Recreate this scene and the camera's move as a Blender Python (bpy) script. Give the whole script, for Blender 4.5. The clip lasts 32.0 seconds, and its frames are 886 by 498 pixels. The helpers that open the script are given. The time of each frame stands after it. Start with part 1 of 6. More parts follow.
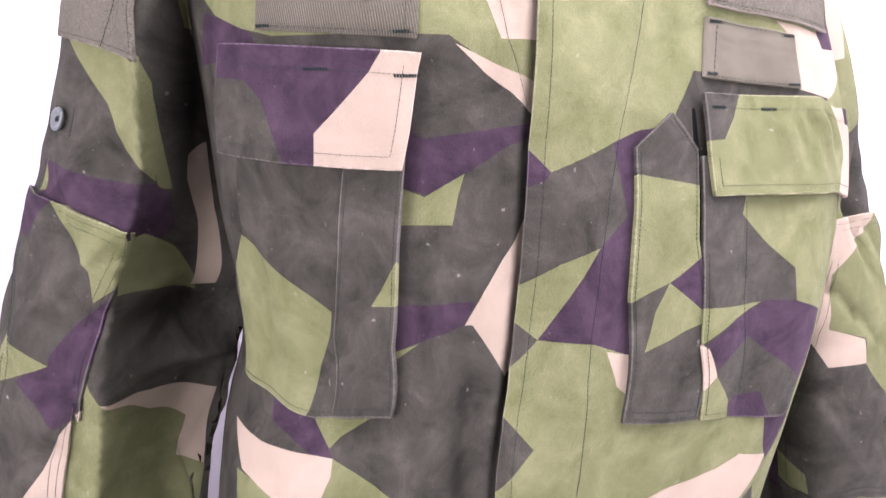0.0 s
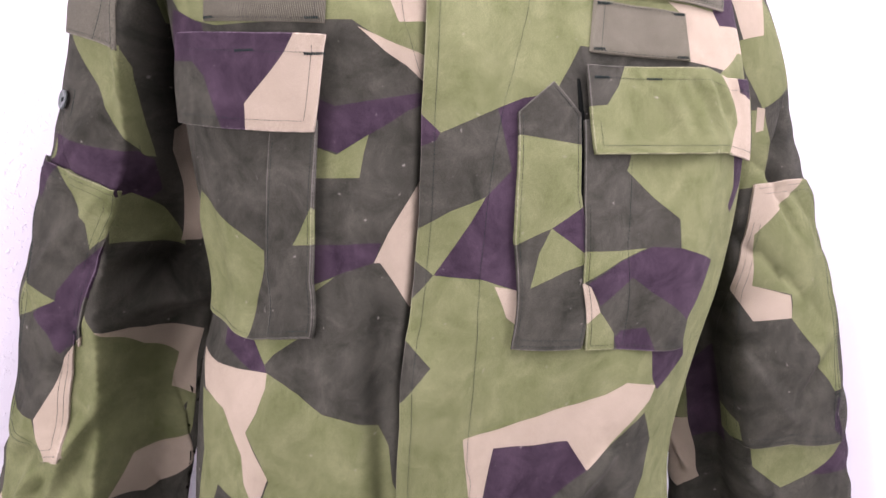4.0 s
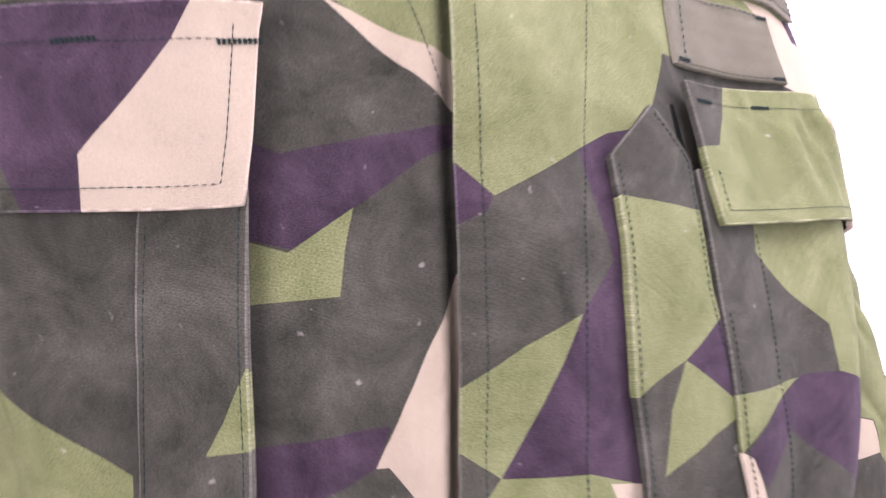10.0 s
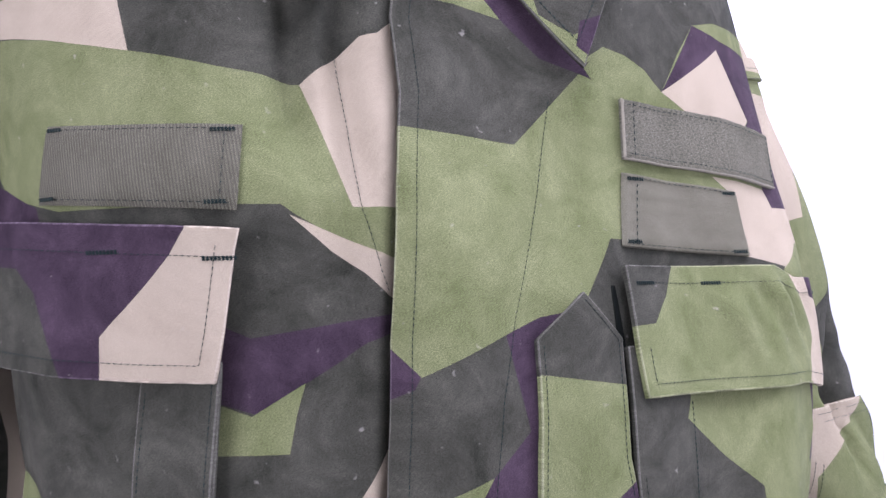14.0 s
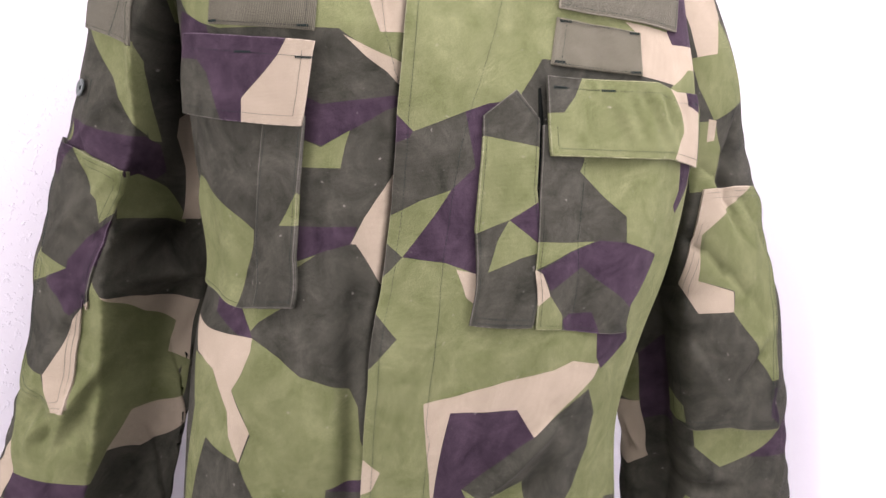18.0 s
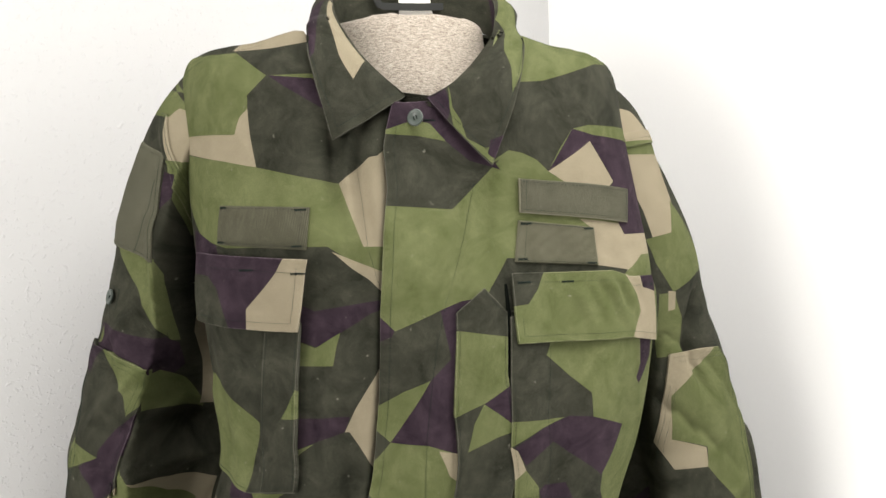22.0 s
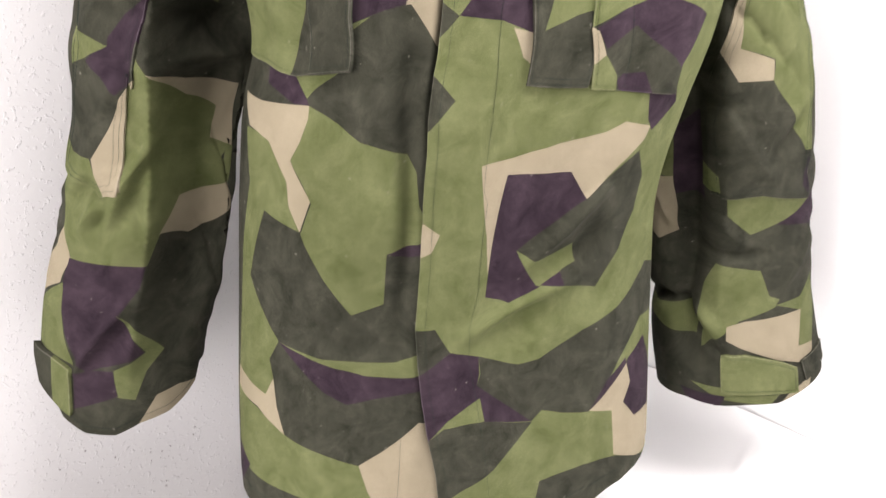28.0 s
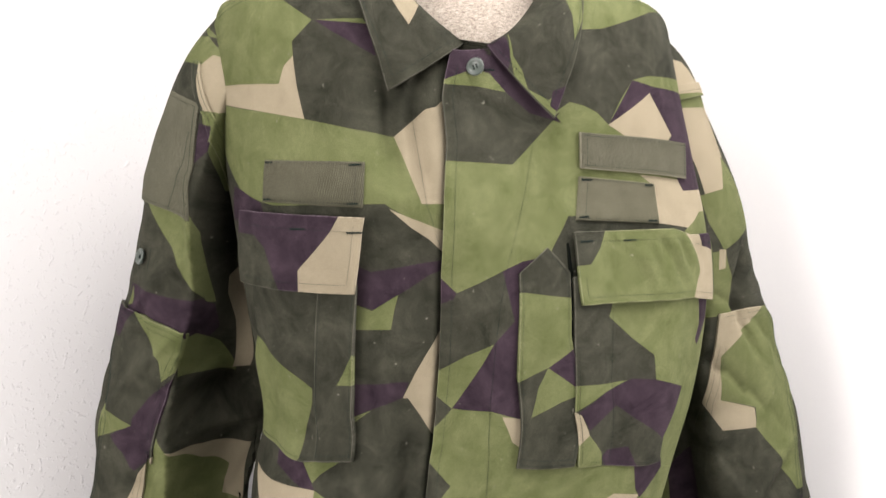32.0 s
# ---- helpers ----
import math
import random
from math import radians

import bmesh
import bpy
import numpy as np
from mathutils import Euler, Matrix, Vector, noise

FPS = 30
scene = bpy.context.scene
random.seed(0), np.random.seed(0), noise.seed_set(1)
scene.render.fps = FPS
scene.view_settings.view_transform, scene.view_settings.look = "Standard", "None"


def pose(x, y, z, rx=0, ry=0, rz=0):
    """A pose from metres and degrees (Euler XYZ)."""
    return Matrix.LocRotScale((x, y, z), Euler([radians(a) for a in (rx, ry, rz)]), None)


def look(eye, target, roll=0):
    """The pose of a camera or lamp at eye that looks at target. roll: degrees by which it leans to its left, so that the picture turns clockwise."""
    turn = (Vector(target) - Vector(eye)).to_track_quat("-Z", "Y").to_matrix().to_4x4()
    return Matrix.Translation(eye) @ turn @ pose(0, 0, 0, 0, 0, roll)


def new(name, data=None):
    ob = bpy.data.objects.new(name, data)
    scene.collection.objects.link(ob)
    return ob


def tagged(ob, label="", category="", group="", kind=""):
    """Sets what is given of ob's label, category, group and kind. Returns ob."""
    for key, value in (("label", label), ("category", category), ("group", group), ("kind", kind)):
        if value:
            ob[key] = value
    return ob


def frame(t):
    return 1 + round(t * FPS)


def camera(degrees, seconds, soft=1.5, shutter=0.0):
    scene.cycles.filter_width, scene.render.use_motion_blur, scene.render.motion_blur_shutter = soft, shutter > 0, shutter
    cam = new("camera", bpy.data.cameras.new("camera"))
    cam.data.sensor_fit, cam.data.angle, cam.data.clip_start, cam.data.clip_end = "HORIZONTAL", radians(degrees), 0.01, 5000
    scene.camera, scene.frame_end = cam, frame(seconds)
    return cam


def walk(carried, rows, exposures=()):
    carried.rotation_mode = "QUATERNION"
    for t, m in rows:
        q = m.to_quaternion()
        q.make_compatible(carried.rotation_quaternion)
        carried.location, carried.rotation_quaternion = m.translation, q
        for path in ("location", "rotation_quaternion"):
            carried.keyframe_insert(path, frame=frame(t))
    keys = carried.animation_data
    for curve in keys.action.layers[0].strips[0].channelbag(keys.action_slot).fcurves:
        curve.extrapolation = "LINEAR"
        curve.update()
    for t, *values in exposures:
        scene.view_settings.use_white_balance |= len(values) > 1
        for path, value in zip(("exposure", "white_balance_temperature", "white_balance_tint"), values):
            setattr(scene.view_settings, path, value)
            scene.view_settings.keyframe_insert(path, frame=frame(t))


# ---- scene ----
cam = camera(55.5, 32.0, shutter=0.5)
EXPOSURES = [(0.0, 0.56, 6200, 44), (2.0, 0.11, 6300, 42), (5.0, 0.14, 6350, 40), (6.0, 0.01, 6500, 40), (7.0, 0.13, 6300, 38), (7.5, 0.11, 6300, 39), (9.0, 0.01, 6500, 54), (10.5, 0.56, 6100, 38),
             (11.0, -0.06, 6100, 40), (12.0, -0.26, 5800, 37), (13.0, -0.19, 5700, 36), (16.0, 0.09, 5500, 32), (17.0, 0.06, 6500, 34), (19.0, 0.01, 6400, 31), (20.0, -0.24, 6300, 27), (20.5, -0.46, 6400, 20),
             (22.0, -0.76, 7000, 9), (24.0, -0.74, 7000, 9), (25.0, -0.49, 7000, 7), (26.0, 0.01, 6700, 16), (29.0, -0.04, 7000, 18), (30.0, -0.09, 7000, 22), (32.0, -0.39, 7000, 15)]
METRES, EYE, TILT, LEAN, TURN = 2.16, 1.55, -8.0, 0.0, -15.0
ROWS = [
    (0.0, 0.0, 0.0, 0.0, 0.0, 0.0, -0.0),
    (0.5, 0.0028, -0.0005, 0.0042, 0.33, 1.14, 0.1),
    (1.0, 0.0149, -0.0019, 0.0066, 1.39, 2.05, 0.9),
    (1.5, 0.0383, -0.0128, 0.0105, 3.5, 2.13, 0.84),
    (2.0, 0.0516, -0.0228, 0.0009, 5.31, 2.3, 0.57),
    (2.5, 0.0578, -0.0349, -0.0124, 5.64, 2.35, 0.84),
    (4.5, 0.0676, -0.0444, -0.0227, 6.9, -0.95, -0.22),
    (5.0, 0.0645, -0.0372, -0.0302, 7.15, -2.89, 0.16),
    (5.5, 0.0625, -0.0259, -0.0466, 7.88, -6.56, 0.17),
    (6.0, 0.0652, -0.0146, -0.0585, 8.08, -10.13, 0.08),
    (6.5, 0.0671, -0.0121, -0.0661, 8.12, -12.79, 0.15),
    (7.0, 0.0639, -0.0118, -0.0732, 8.22, -14.77, -0.1),
    (7.5, 0.0631, -0.0086, -0.0731, 8.2, -15.85, -0.26),
    (8.0, 0.0614, -0.0094, -0.0572, 8.39, -11.56, -0.37),
    (8.5, 0.0673, -0.0152, -0.0363, 8.18, -4.42, 0.25),
    (9.0, 0.0678, -0.0073, -0.0189, 7.14, 2.06, 1.24),
    (9.5, 0.0408, 0.0487, -0.0137, 0.79, 7.85, 3.82),
    (10.0, -0.0054, 0.1038, -0.0086, -9.56, 8.66, 6.38),
    (10.5, -0.0184, 0.1316, -0.0052, -15.34, 8.21, 8.35),
    (11.0, 0.0034, 0.1321, 0.0175, -15.7, 6.66, 8.42),
    (11.5, 0.0214, 0.134, 0.0253, -10.94, 9.94, 8.45),
    (12.0, 0.0247, 0.1218, 0.0283, -7.28, 10.76, 6.66),
    (12.5, 0.0292, 0.1022, 0.0252, -4.18, 11.8, 4.46),
    (13.0, 0.0307, 0.0789, 0.0241, -1.97, 12.64, 2.53),
    (13.5, 0.0372, 0.069, 0.0188, -0.09, 12.0, 1.66),
    (15.5, 0.0228, 0.0094, 0.0048, -2.53, 7.64, 2.59),
    (16.0, 0.0478, -0.0157, -0.0002, 0.61, 5.9, -0.16),
    (16.5, 0.0692, -0.0491, -0.0043, 4.28, 3.88, -1.47),
    (17.0, 0.0753, -0.0714, -0.0212, 6.52, 1.17, -1.92),
    (17.5, 0.0824, -0.0784, -0.0246, 6.65, -0.38, -2.09),
    (18.0, 0.0855, -0.082, -0.0242, 6.82, 0.1, -2.43),
    (18.5, 0.0879, -0.0837, -0.0258, 6.67, 0.17, -2.56),
    (19.0, 0.0915, -0.0898, -0.0265, 6.18, 0.28, -2.72),
    (19.5, 0.0972, -0.0968, -0.0232, 6.28, 1.1, -2.73),
    (20.0, 0.102, -0.1039, -0.0197, 6.73, 2.44, -2.38),
    (20.5, 0.1037, -0.1091, -0.0154, 7.54, 4.32, -1.46),
    (21.0, 0.1105, -0.1165, -0.0037, 8.34, 6.77, -0.35),
    (21.5, 0.1159, -0.1219, 0.0017, 8.71, 7.56, 0.34),
    (22.0, 0.114, -0.1287, 0.0097, 9.01, 7.5, 0.31),
    (22.5, 0.1164, -0.1281, 0.0109, 9.32, 7.12, 0.28),
    (23.0, 0.1179, -0.1267, 0.0098, 9.33, 6.59, 0.41),
    (23.5, 0.1175, -0.1274, 0.0067, 9.19, 6.28, 0.45),
    (24.0, 0.1173, -0.13, 0.0014, 9.22, 5.91, 0.1),
    (24.5, 0.1141, -0.1362, -0.0067, 9.46, 5.25, -0.55),
    (25.0, 0.1071, -0.1297, -0.014, 8.6, 3.79, -0.34),
    (25.5, 0.0855, -0.1269, -0.0198, 6.22, 2.22, 1.47),
    (26.0, 0.0527, -0.1236, -0.0318, 2.65, 0.62, 1.91),
    (26.5, 0.0524, -0.1206, -0.0411, 1.61, -2.92, 1.13),
    (28.5, 0.0543, -0.0836, -0.0581, 5.96, -12.2, -1.15),
    (29.0, 0.0542, -0.081, -0.0582, 5.84, -12.98, -1.25),
    (29.5, 0.0616, -0.0933, -0.0251, 5.59, -9.91, -1.51),
    (30.0, 0.0669, -0.1031, -0.002, 6.16, -3.98, -1.19),
    (30.5, 0.0679, -0.1091, 0.0078, 7.04, -0.5, -0.31),
    (31.0, 0.0702, -0.113, 0.0092, 7.56, 1.27, 0.48),
    (31.5, 0.0675, -0.1117, 0.0117, 7.09, 2.77, 0.22),
    (32.0, 0.0675, -0.1157, 0.0142, 6.51, 4.34, 0.57),
]
walk(cam, [(t, pose(0, 0, EYE, TILT, LEAN, TURN) @ pose(METRES * x, METRES * y, METRES * z, 90 + pitch, roll, yaw)) for t, x, y, z, yaw, pitch, roll in ROWS],
     exposures=EXPOSURES)

# ---- light: overcast sky, plus three added, unseen area lights in the room's openings ----
CORNER = Vector((0.565, 1.31, 0.0))
ALONG_L = Vector((-0.882, -0.471, 0.0))     # the wall with the stipple runs this way from the corner
ALONG_R = Vector((0.471, -0.882, 0.0))      # the smooth wall runs this way
ROOM_L, ROOM_R, ROOM_H = 2.8, 3.0, 2.6

world = bpy.data.worlds.new("overcast_sky")
scene.world = world
world.use_nodes = True
_sky = world.node_tree.nodes.new("ShaderNodeTexSky")
_sky.sky_type, _sky.sun_disc = "NISHITA", False
_sky.sun_elevation, _sky.sun_rotation = radians(38), radians(200)
_back = world.node_tree.nodes["Background"]
_back.inputs["Strength"].default_value = 0.12
world.node_tree.links.new(_sky.outputs[0], _back.inputs[0])


def room_point(l, r, z):
    return CORNER + ALONG_L * l + ALONG_R * r + Vector((0, 0, z))


# An added area lamp; no such source is seen in the room.
def added_light(name, place, target, width, height, watts, colour):
    lamp = bpy.data.lights.new(name, "AREA")
    lamp.shape, lamp.size, lamp.size_y, lamp.energy, lamp.color = "RECTANGLE", width, height, watts, colour
    ob = new(name, lamp)
    ob.matrix_world = look(place, target)
    return ob


SIDE_LIGHT_A = (0.92, 1.50, 1.30, 1.4)     # added light in the end wall: centre along the wall, height, width, height
SIDE_LIGHT_B = (1.50, 1.75, 0.90, 1.4)     # added light in the smooth wall, past the table
added_light("added_side_light_a", room_point(ROOM_L - 0.03, SIDE_LIGHT_A[0], SIDE_LIGHT_A[1]), room_point(0, SIDE_LIGHT_A[0], SIDE_LIGHT_A[1]), SIDE_LIGHT_A[2], SIDE_LIGHT_A[3], 94, (0.985, 0.99, 1.0))
added_light("added_side_light_b", room_point(0.03, SIDE_LIGHT_B[0], SIDE_LIGHT_B[1]), room_point(1.0, SIDE_LIGHT_B[0], SIDE_LIGHT_B[1]), SIDE_LIGHT_B[2], SIDE_LIGHT_B[3], 44, (0.985, 0.99, 1.0))
TOP_LIGHT = (0.70, 1.15, 1.0, 0.9)       # added light overhead: centre along both walls, width, depth
_up = added_light("added_top_light", room_point(TOP_LIGHT[0], TOP_LIGHT[1], ROOM_H + 0.02), room_point(TOP_LIGHT[0], TOP_LIGHT[1] + 0.001, 0), TOP_LIGHT[2], TOP_LIGHT[3], 56, (0.985, 0.99, 1.0))
_up.matrix_world = Matrix.Translation(room_point(TOP_LIGHT[0], TOP_LIGHT[1], ROOM_H + 0.02)) @ Matrix.Rotation(math.atan2(ALONG_L.y, ALONG_L.x), 4, "Z")

# ---- materials ----
def material(name, roughness=0.8, metallic=0.0):
    m = bpy.data.materials.new(name)
    m.use_nodes = True
    b = m.node_tree.nodes["Principled BSDF"]
    b.inputs["Roughness"].default_value = roughness
    b.inputs["Metallic"].default_value = metallic
    return m, m.node_tree.nodes, m.node_tree.links, b


def add(nodes, kind, **values):
    n = nodes.new(kind)
    for key, value in values.items():
        n.inputs[key.replace("_", " ")].default_value = value
    return n


def cloth_material(name, colour, worn, weave=950.0, relief=0.32, fleck=1.15, rib=0.0, grain_size=1700.0):
    """Cotton twill: crossing threads, faded patches, pale lint and abrasion."""
    m, nodes, links, b = material(name, 0.86)
    b.inputs["Specular IOR Level"].default_value = 0.06
    b.inputs["Sheen Weight"].default_value = 0.0
    b.inputs["Sheen Roughness"].default_value = 0.6
    uv = add(nodes, "ShaderNodeUVMap")
    uv.uv_map = "cloth"
    warp = add(nodes, "ShaderNodeTexWave", Scale=weave * 0.66, Distortion=1.4, Detail=2.0, Detail_Scale=0.8)
    weft = add(nodes, "ShaderNodeTexWave", Scale=weave * 0.68, Distortion=1.1, Detail=2.0, Detail_Scale=0.5)
    warp.bands_direction, weft.bands_direction = "X", "Y"
    for w in (warp, weft):
        links.new(uv.outputs[0], w.inputs["Vector"])
    weak = nodes.new("ShaderNodeMapRange")
    weak.inputs["To Min"].default_value = 0.62
    if rib:
        warp.inputs["Scale"].default_value, warp.inputs["Distortion"].default_value = math.tau / 20 / rib, 0.25
        weak.inputs["To Min"].default_value = 0.12
    links.new(warp.outputs["Fac"], weak.inputs["Value"])
    threads = nodes.new("ShaderNodeMath")
    threads.operation = "MULTIPLY"
    links.new(weak.outputs[0], threads.inputs[0])
    links.new(weft.outputs["Fac"], threads.inputs[1])
    stretch = add(nodes, "ShaderNodeMapping", Scale=(0.62, 1.15, 1.0))
    links.new(uv.outputs[0], stretch.inputs[0])
    slub = add(nodes, "ShaderNodeTexNoise", Scale=grain_size, Detail=2.0, Roughness=0.7)
    links.new(stretch.outputs[0], slub.inputs["Vector"])
    fade = add(nodes, "ShaderNodeTexNoise", Scale=27.0, Detail=8.0, Roughness=0.70, Distortion=0.6)
    links.new(uv.outputs[0], fade.inputs["Vector"])
    hung = add(nodes, "ShaderNodeMapping", Scale=(1.0, 0.55, 1.0))
    links.new(uv.outputs[0], hung.inputs[0])
    rub = add(nodes, "ShaderNodeTexNoise", Scale=62.0, Detail=6.0, Roughness=0.66, Distortion=0.4)
    links.new(hung.outputs[0], rub.inputs["Vector"])
    wear = nodes.new("ShaderNodeMath")
    wear.operation = "MULTIPLY_ADD"
    wear.inputs[1].default_value = 0.28
    links.new(rub.outputs["Fac"], wear.inputs[0])
    links.new(fade.outputs["Fac"], wear.inputs[2])
    spread = nodes.new("ShaderNodeMapRange")
    spread.inputs["From Min"].default_value, spread.inputs["From Max"].default_value = 0.44, 0.84
    links.new(wear.outputs[0], spread.inputs["Value"])
    base = nodes.new("ShaderNodeMix")
    base.data_type = "RGBA"
    base.inputs["A"].default_value, base.inputs["B"].default_value = (*colour, 1), (*worn, 1)
    links.new(spread.outputs[0], base.inputs["Factor"])
    grain = nodes.new("ShaderNodeMapRange")
    grain.inputs["From Min"].default_value, grain.inputs["From Max"].default_value = 0.3, 0.7
    grain.inputs["To Min"].default_value, grain.inputs["To Max"].default_value = 1 - 0.36 * fleck, 1 + 0.36 * fleck
    links.new(slub.outputs["Fac"], grain.inputs["Value"])
    woven = nodes.new("ShaderNodeMapRange")
    woven.inputs["To Min"].default_value, woven.inputs["To Max"].default_value = 0.76, 1.31
    # Ribs: the shade in their grooves is put into the colour.
    if rib:
        woven.inputs["To Min"].default_value, woven.inputs["To Max"].default_value = 0.50, 1.50
    links.new(threads.outputs[0], woven.inputs["Value"])
    both = nodes.new("ShaderNodeMath")
    both.operation = "MULTIPLY"
    links.new(grain.outputs[0], both.inputs[0])
    links.new(woven.outputs[0], both.inputs[1])
    shade = nodes.new("ShaderNodeVectorMath")
    shade.operation = "SCALE"
    links.new(base.outputs["Result"], shade.inputs[0])
    links.new(both.outputs[0], shade.inputs["Scale"])
    # pale lint and rubbed specks
    lint = add(nodes, "ShaderNodeTexNoise", Scale=150.0, Detail=2.0, Roughness=0.5)
    links.new(uv.outputs[0], lint.inputs["Vector"])
    lint_on = nodes.new("ShaderNodeMapRange")
    lint_on.inputs["From Min"].default_value, lint_on.inputs["From Max"].default_value = 0.71, 0.79
    lint_on.inputs["To Max"].default_value = 0.35
    links.new(lint.outputs["Fac"], lint_on.inputs["Value"])
    pale = nodes.new("ShaderNodeMix")
    pale.data_type = "RGBA"
    pale.inputs["B"].default_value = (0.26, 0.25, 0.21, 1)
    links.new(lint_on.outputs[0], pale.inputs["Factor"])
    links.new(shade.outputs[0], pale.inputs["A"])
    links.new(pale.outputs["Result"], b.inputs["Base Color"])
    crinkle = add(nodes, "ShaderNodeTexNoise", Scale=38.0, Detail=5.0, Roughness=0.55)
    links.new(uv.outputs[0], crinkle.inputs["Vector"])
    soft = add(nodes, "ShaderNodeBump", Strength=0.10, Distance=0.003)
    links.new(crinkle.outputs["Fac"], soft.inputs["Height"])
    # small sharp crush lines
    crush = add(nodes, "ShaderNodeTexNoise", Scale=26.0, Detail=3.0, Roughness=0.5, Distortion=0.7)
    crush.noise_type = "RIDGED_MULTIFRACTAL"
    links.new(uv.outputs[0], crush.inputs["Vector"])
    crumple = add(nodes, "ShaderNodeBump", Strength=0.42, Distance=0.0022)
    links.new(crush.outputs["Fac"], crumple.inputs["Height"])
    wrinkle = add(nodes, "ShaderNodeTexNoise", Scale=11.0, Detail=2.0, Roughness=0.45, Distortion=0.9)
    links.new(uv.outputs[0], wrinkle.inputs["Vector"])
    drape = add(nodes, "ShaderNodeBump", Strength=0.15, Distance=0.012)
    links.new(wrinkle.outputs["Fac"], drape.inputs["Height"])
    links.new(drape.outputs[0], crumple.inputs["Normal"])
    links.new(crumple.outputs[0], soft.inputs["Normal"])
    fine = add(nodes, "ShaderNodeBump", Strength=relief, Distance=0.0004)
    links.new(threads.outputs[0], fine.inputs["Height"])
    links.new(soft.outputs[0], fine.inputs["Normal"])
    links.new(fine.outputs[0], b.inputs["Normal"])
    return m


GREEN = cloth_material("cotton_light_green", (0.0580, 0.0690, 0.0255), (0.1070, 0.1175, 0.0545))
DARK = cloth_material("cotton_dark_green", (0.0125, 0.0132, 0.0092), (0.0435, 0.0434, 0.0318))
PLUM = cloth_material("cotton_dark_plum", (0.0125, 0.0078, 0.0116), (0.0395, 0.0266, 0.0350))
BEIGE = cloth_material("cotton_beige", (0.1890, 0.1620, 0.1130), (0.2240, 0.1940, 0.1380), 950.0, 0.32, 0.45)
CAMO = (GREEN, DARK, PLUM, BEIGE)
# the same four colours where folded edges are rubbed pale
CAMO_RUBBED = (
    cloth_material("rubbed_light_green", (0.098, 0.107, 0.052), (0.150, 0.155, 0.090)),
    cloth_material("rubbed_dark_green", (0.036, 0.037, 0.028), (0.078, 0.076, 0.061)),
    cloth_material("rubbed_dark_plum", (0.036, 0.026, 0.033), (0.074, 0.057, 0.068)),
    cloth_material("rubbed_beige", (0.215, 0.187, 0.134), (0.260, 0.228, 0.168), 950.0, 0.32, 0.45),
)
TAPE = cloth_material("olive_webbing", (0.0887, 0.0863, 0.0579), (0.1109, 0.1072, 0.0753), 900.0, 0.9, 0.7)
TAPE_RIBBED = cloth_material("ribbed_olive_webbing", (0.0740, 0.0720, 0.0485), (0.0980, 0.0950, 0.0670), 900.0, 0.9, 0.5, 0.0017)
PILE = cloth_material("olive_loop_pile", (0.0880, 0.0870, 0.0610), (0.1160, 0.1130, 0.0820), 1400.0, 0.9, 1.25, 0.0, 900.0)


def plain_material(name, colour, roughness=0.6, scale=60.0, spread=0.08, bump=0.1, distance=0.001, metallic=0.0):
    m, nodes, links, b = material(name, roughness, metallic)
    co = nodes.new("ShaderNodeTexCoord")
    n = add(nodes, "ShaderNodeTexNoise", Scale=scale, Detail=5.0, Roughness=0.6)
    links.new(co.outputs["Object"], n.inputs["Vector"])
    r = nodes.new("ShaderNodeMapRange")
    r.inputs["To Min"].default_value, r.inputs["To Max"].default_value = 1 - spread, 1 + spread
    links.new(n.outputs["Fac"], r.inputs["Value"])
    v = nodes.new("ShaderNodeVectorMath")
    v.operation = "SCALE"
    v.inputs[0].default_value = colour
    links.new(r.outputs[0], v.inputs["Scale"])
    links.new(v.outputs[0], b.inputs["Base Color"])
    bp = add(nodes, "ShaderNodeBump", Strength=bump, Distance=distance)
    links.new(n.outputs["Fac"], bp.inputs["Height"])
    links.new(bp.outputs[0], b.inputs["Normal"])
    return m


THREAD = plain_material("dark_green_thread", (0.009, 0.016, 0.014), 0.7, 900, 0.3, 0.2)
THREAD_PALE = plain_material("olive_thread", (0.012, 0.016, 0.012), 0.7, 900, 0.3, 0.2)
for _thread in (THREAD, THREAD_PALE):
    _thread.node_tree.nodes["Principled BSDF"].inputs["Specular IOR Level"].default_value = 0.05
BUTTON = plain_material("grey_green_button_plastic", (0.044, 0.057, 0.049), 0.40, 120, 0.10, 0.05)
HOLE = plain_material("button_hole_shade", (0.012, 0.014, 0.012), 0.9)
WALL = plain_material("white_wall_paint", (0.88, 0.88, 0.88), 0.75, 160, 0.012, 0.06, 0.001)
TABLE_WHITE = plain_material("white_table_paint", (0.76, 0.76, 0.76), 0.55, 22, 0.015, 0.05, 0.002)
# Unseen walls, ceiling and floor: kept dark to cut bounced light on the jacket.
UNSEEN_WALL = plain_material("dark_unseen_wall", (0.12, 0.116, 0.112), 0.8, 40, 0.02)
CEILING = plain_material("grey_unseen_ceiling", (0.36, 0.36, 0.36), 0.9, 50, 0.01)
FLOORMAT = plain_material("dark_unseen_floor", (0.14, 0.12, 0.10), 0.5, 14, 0.12, 0.05)
LABELMAT = plain_material("white_woven_label", (0.72, 0.70, 0.66), 0.8, 300, 0.05)


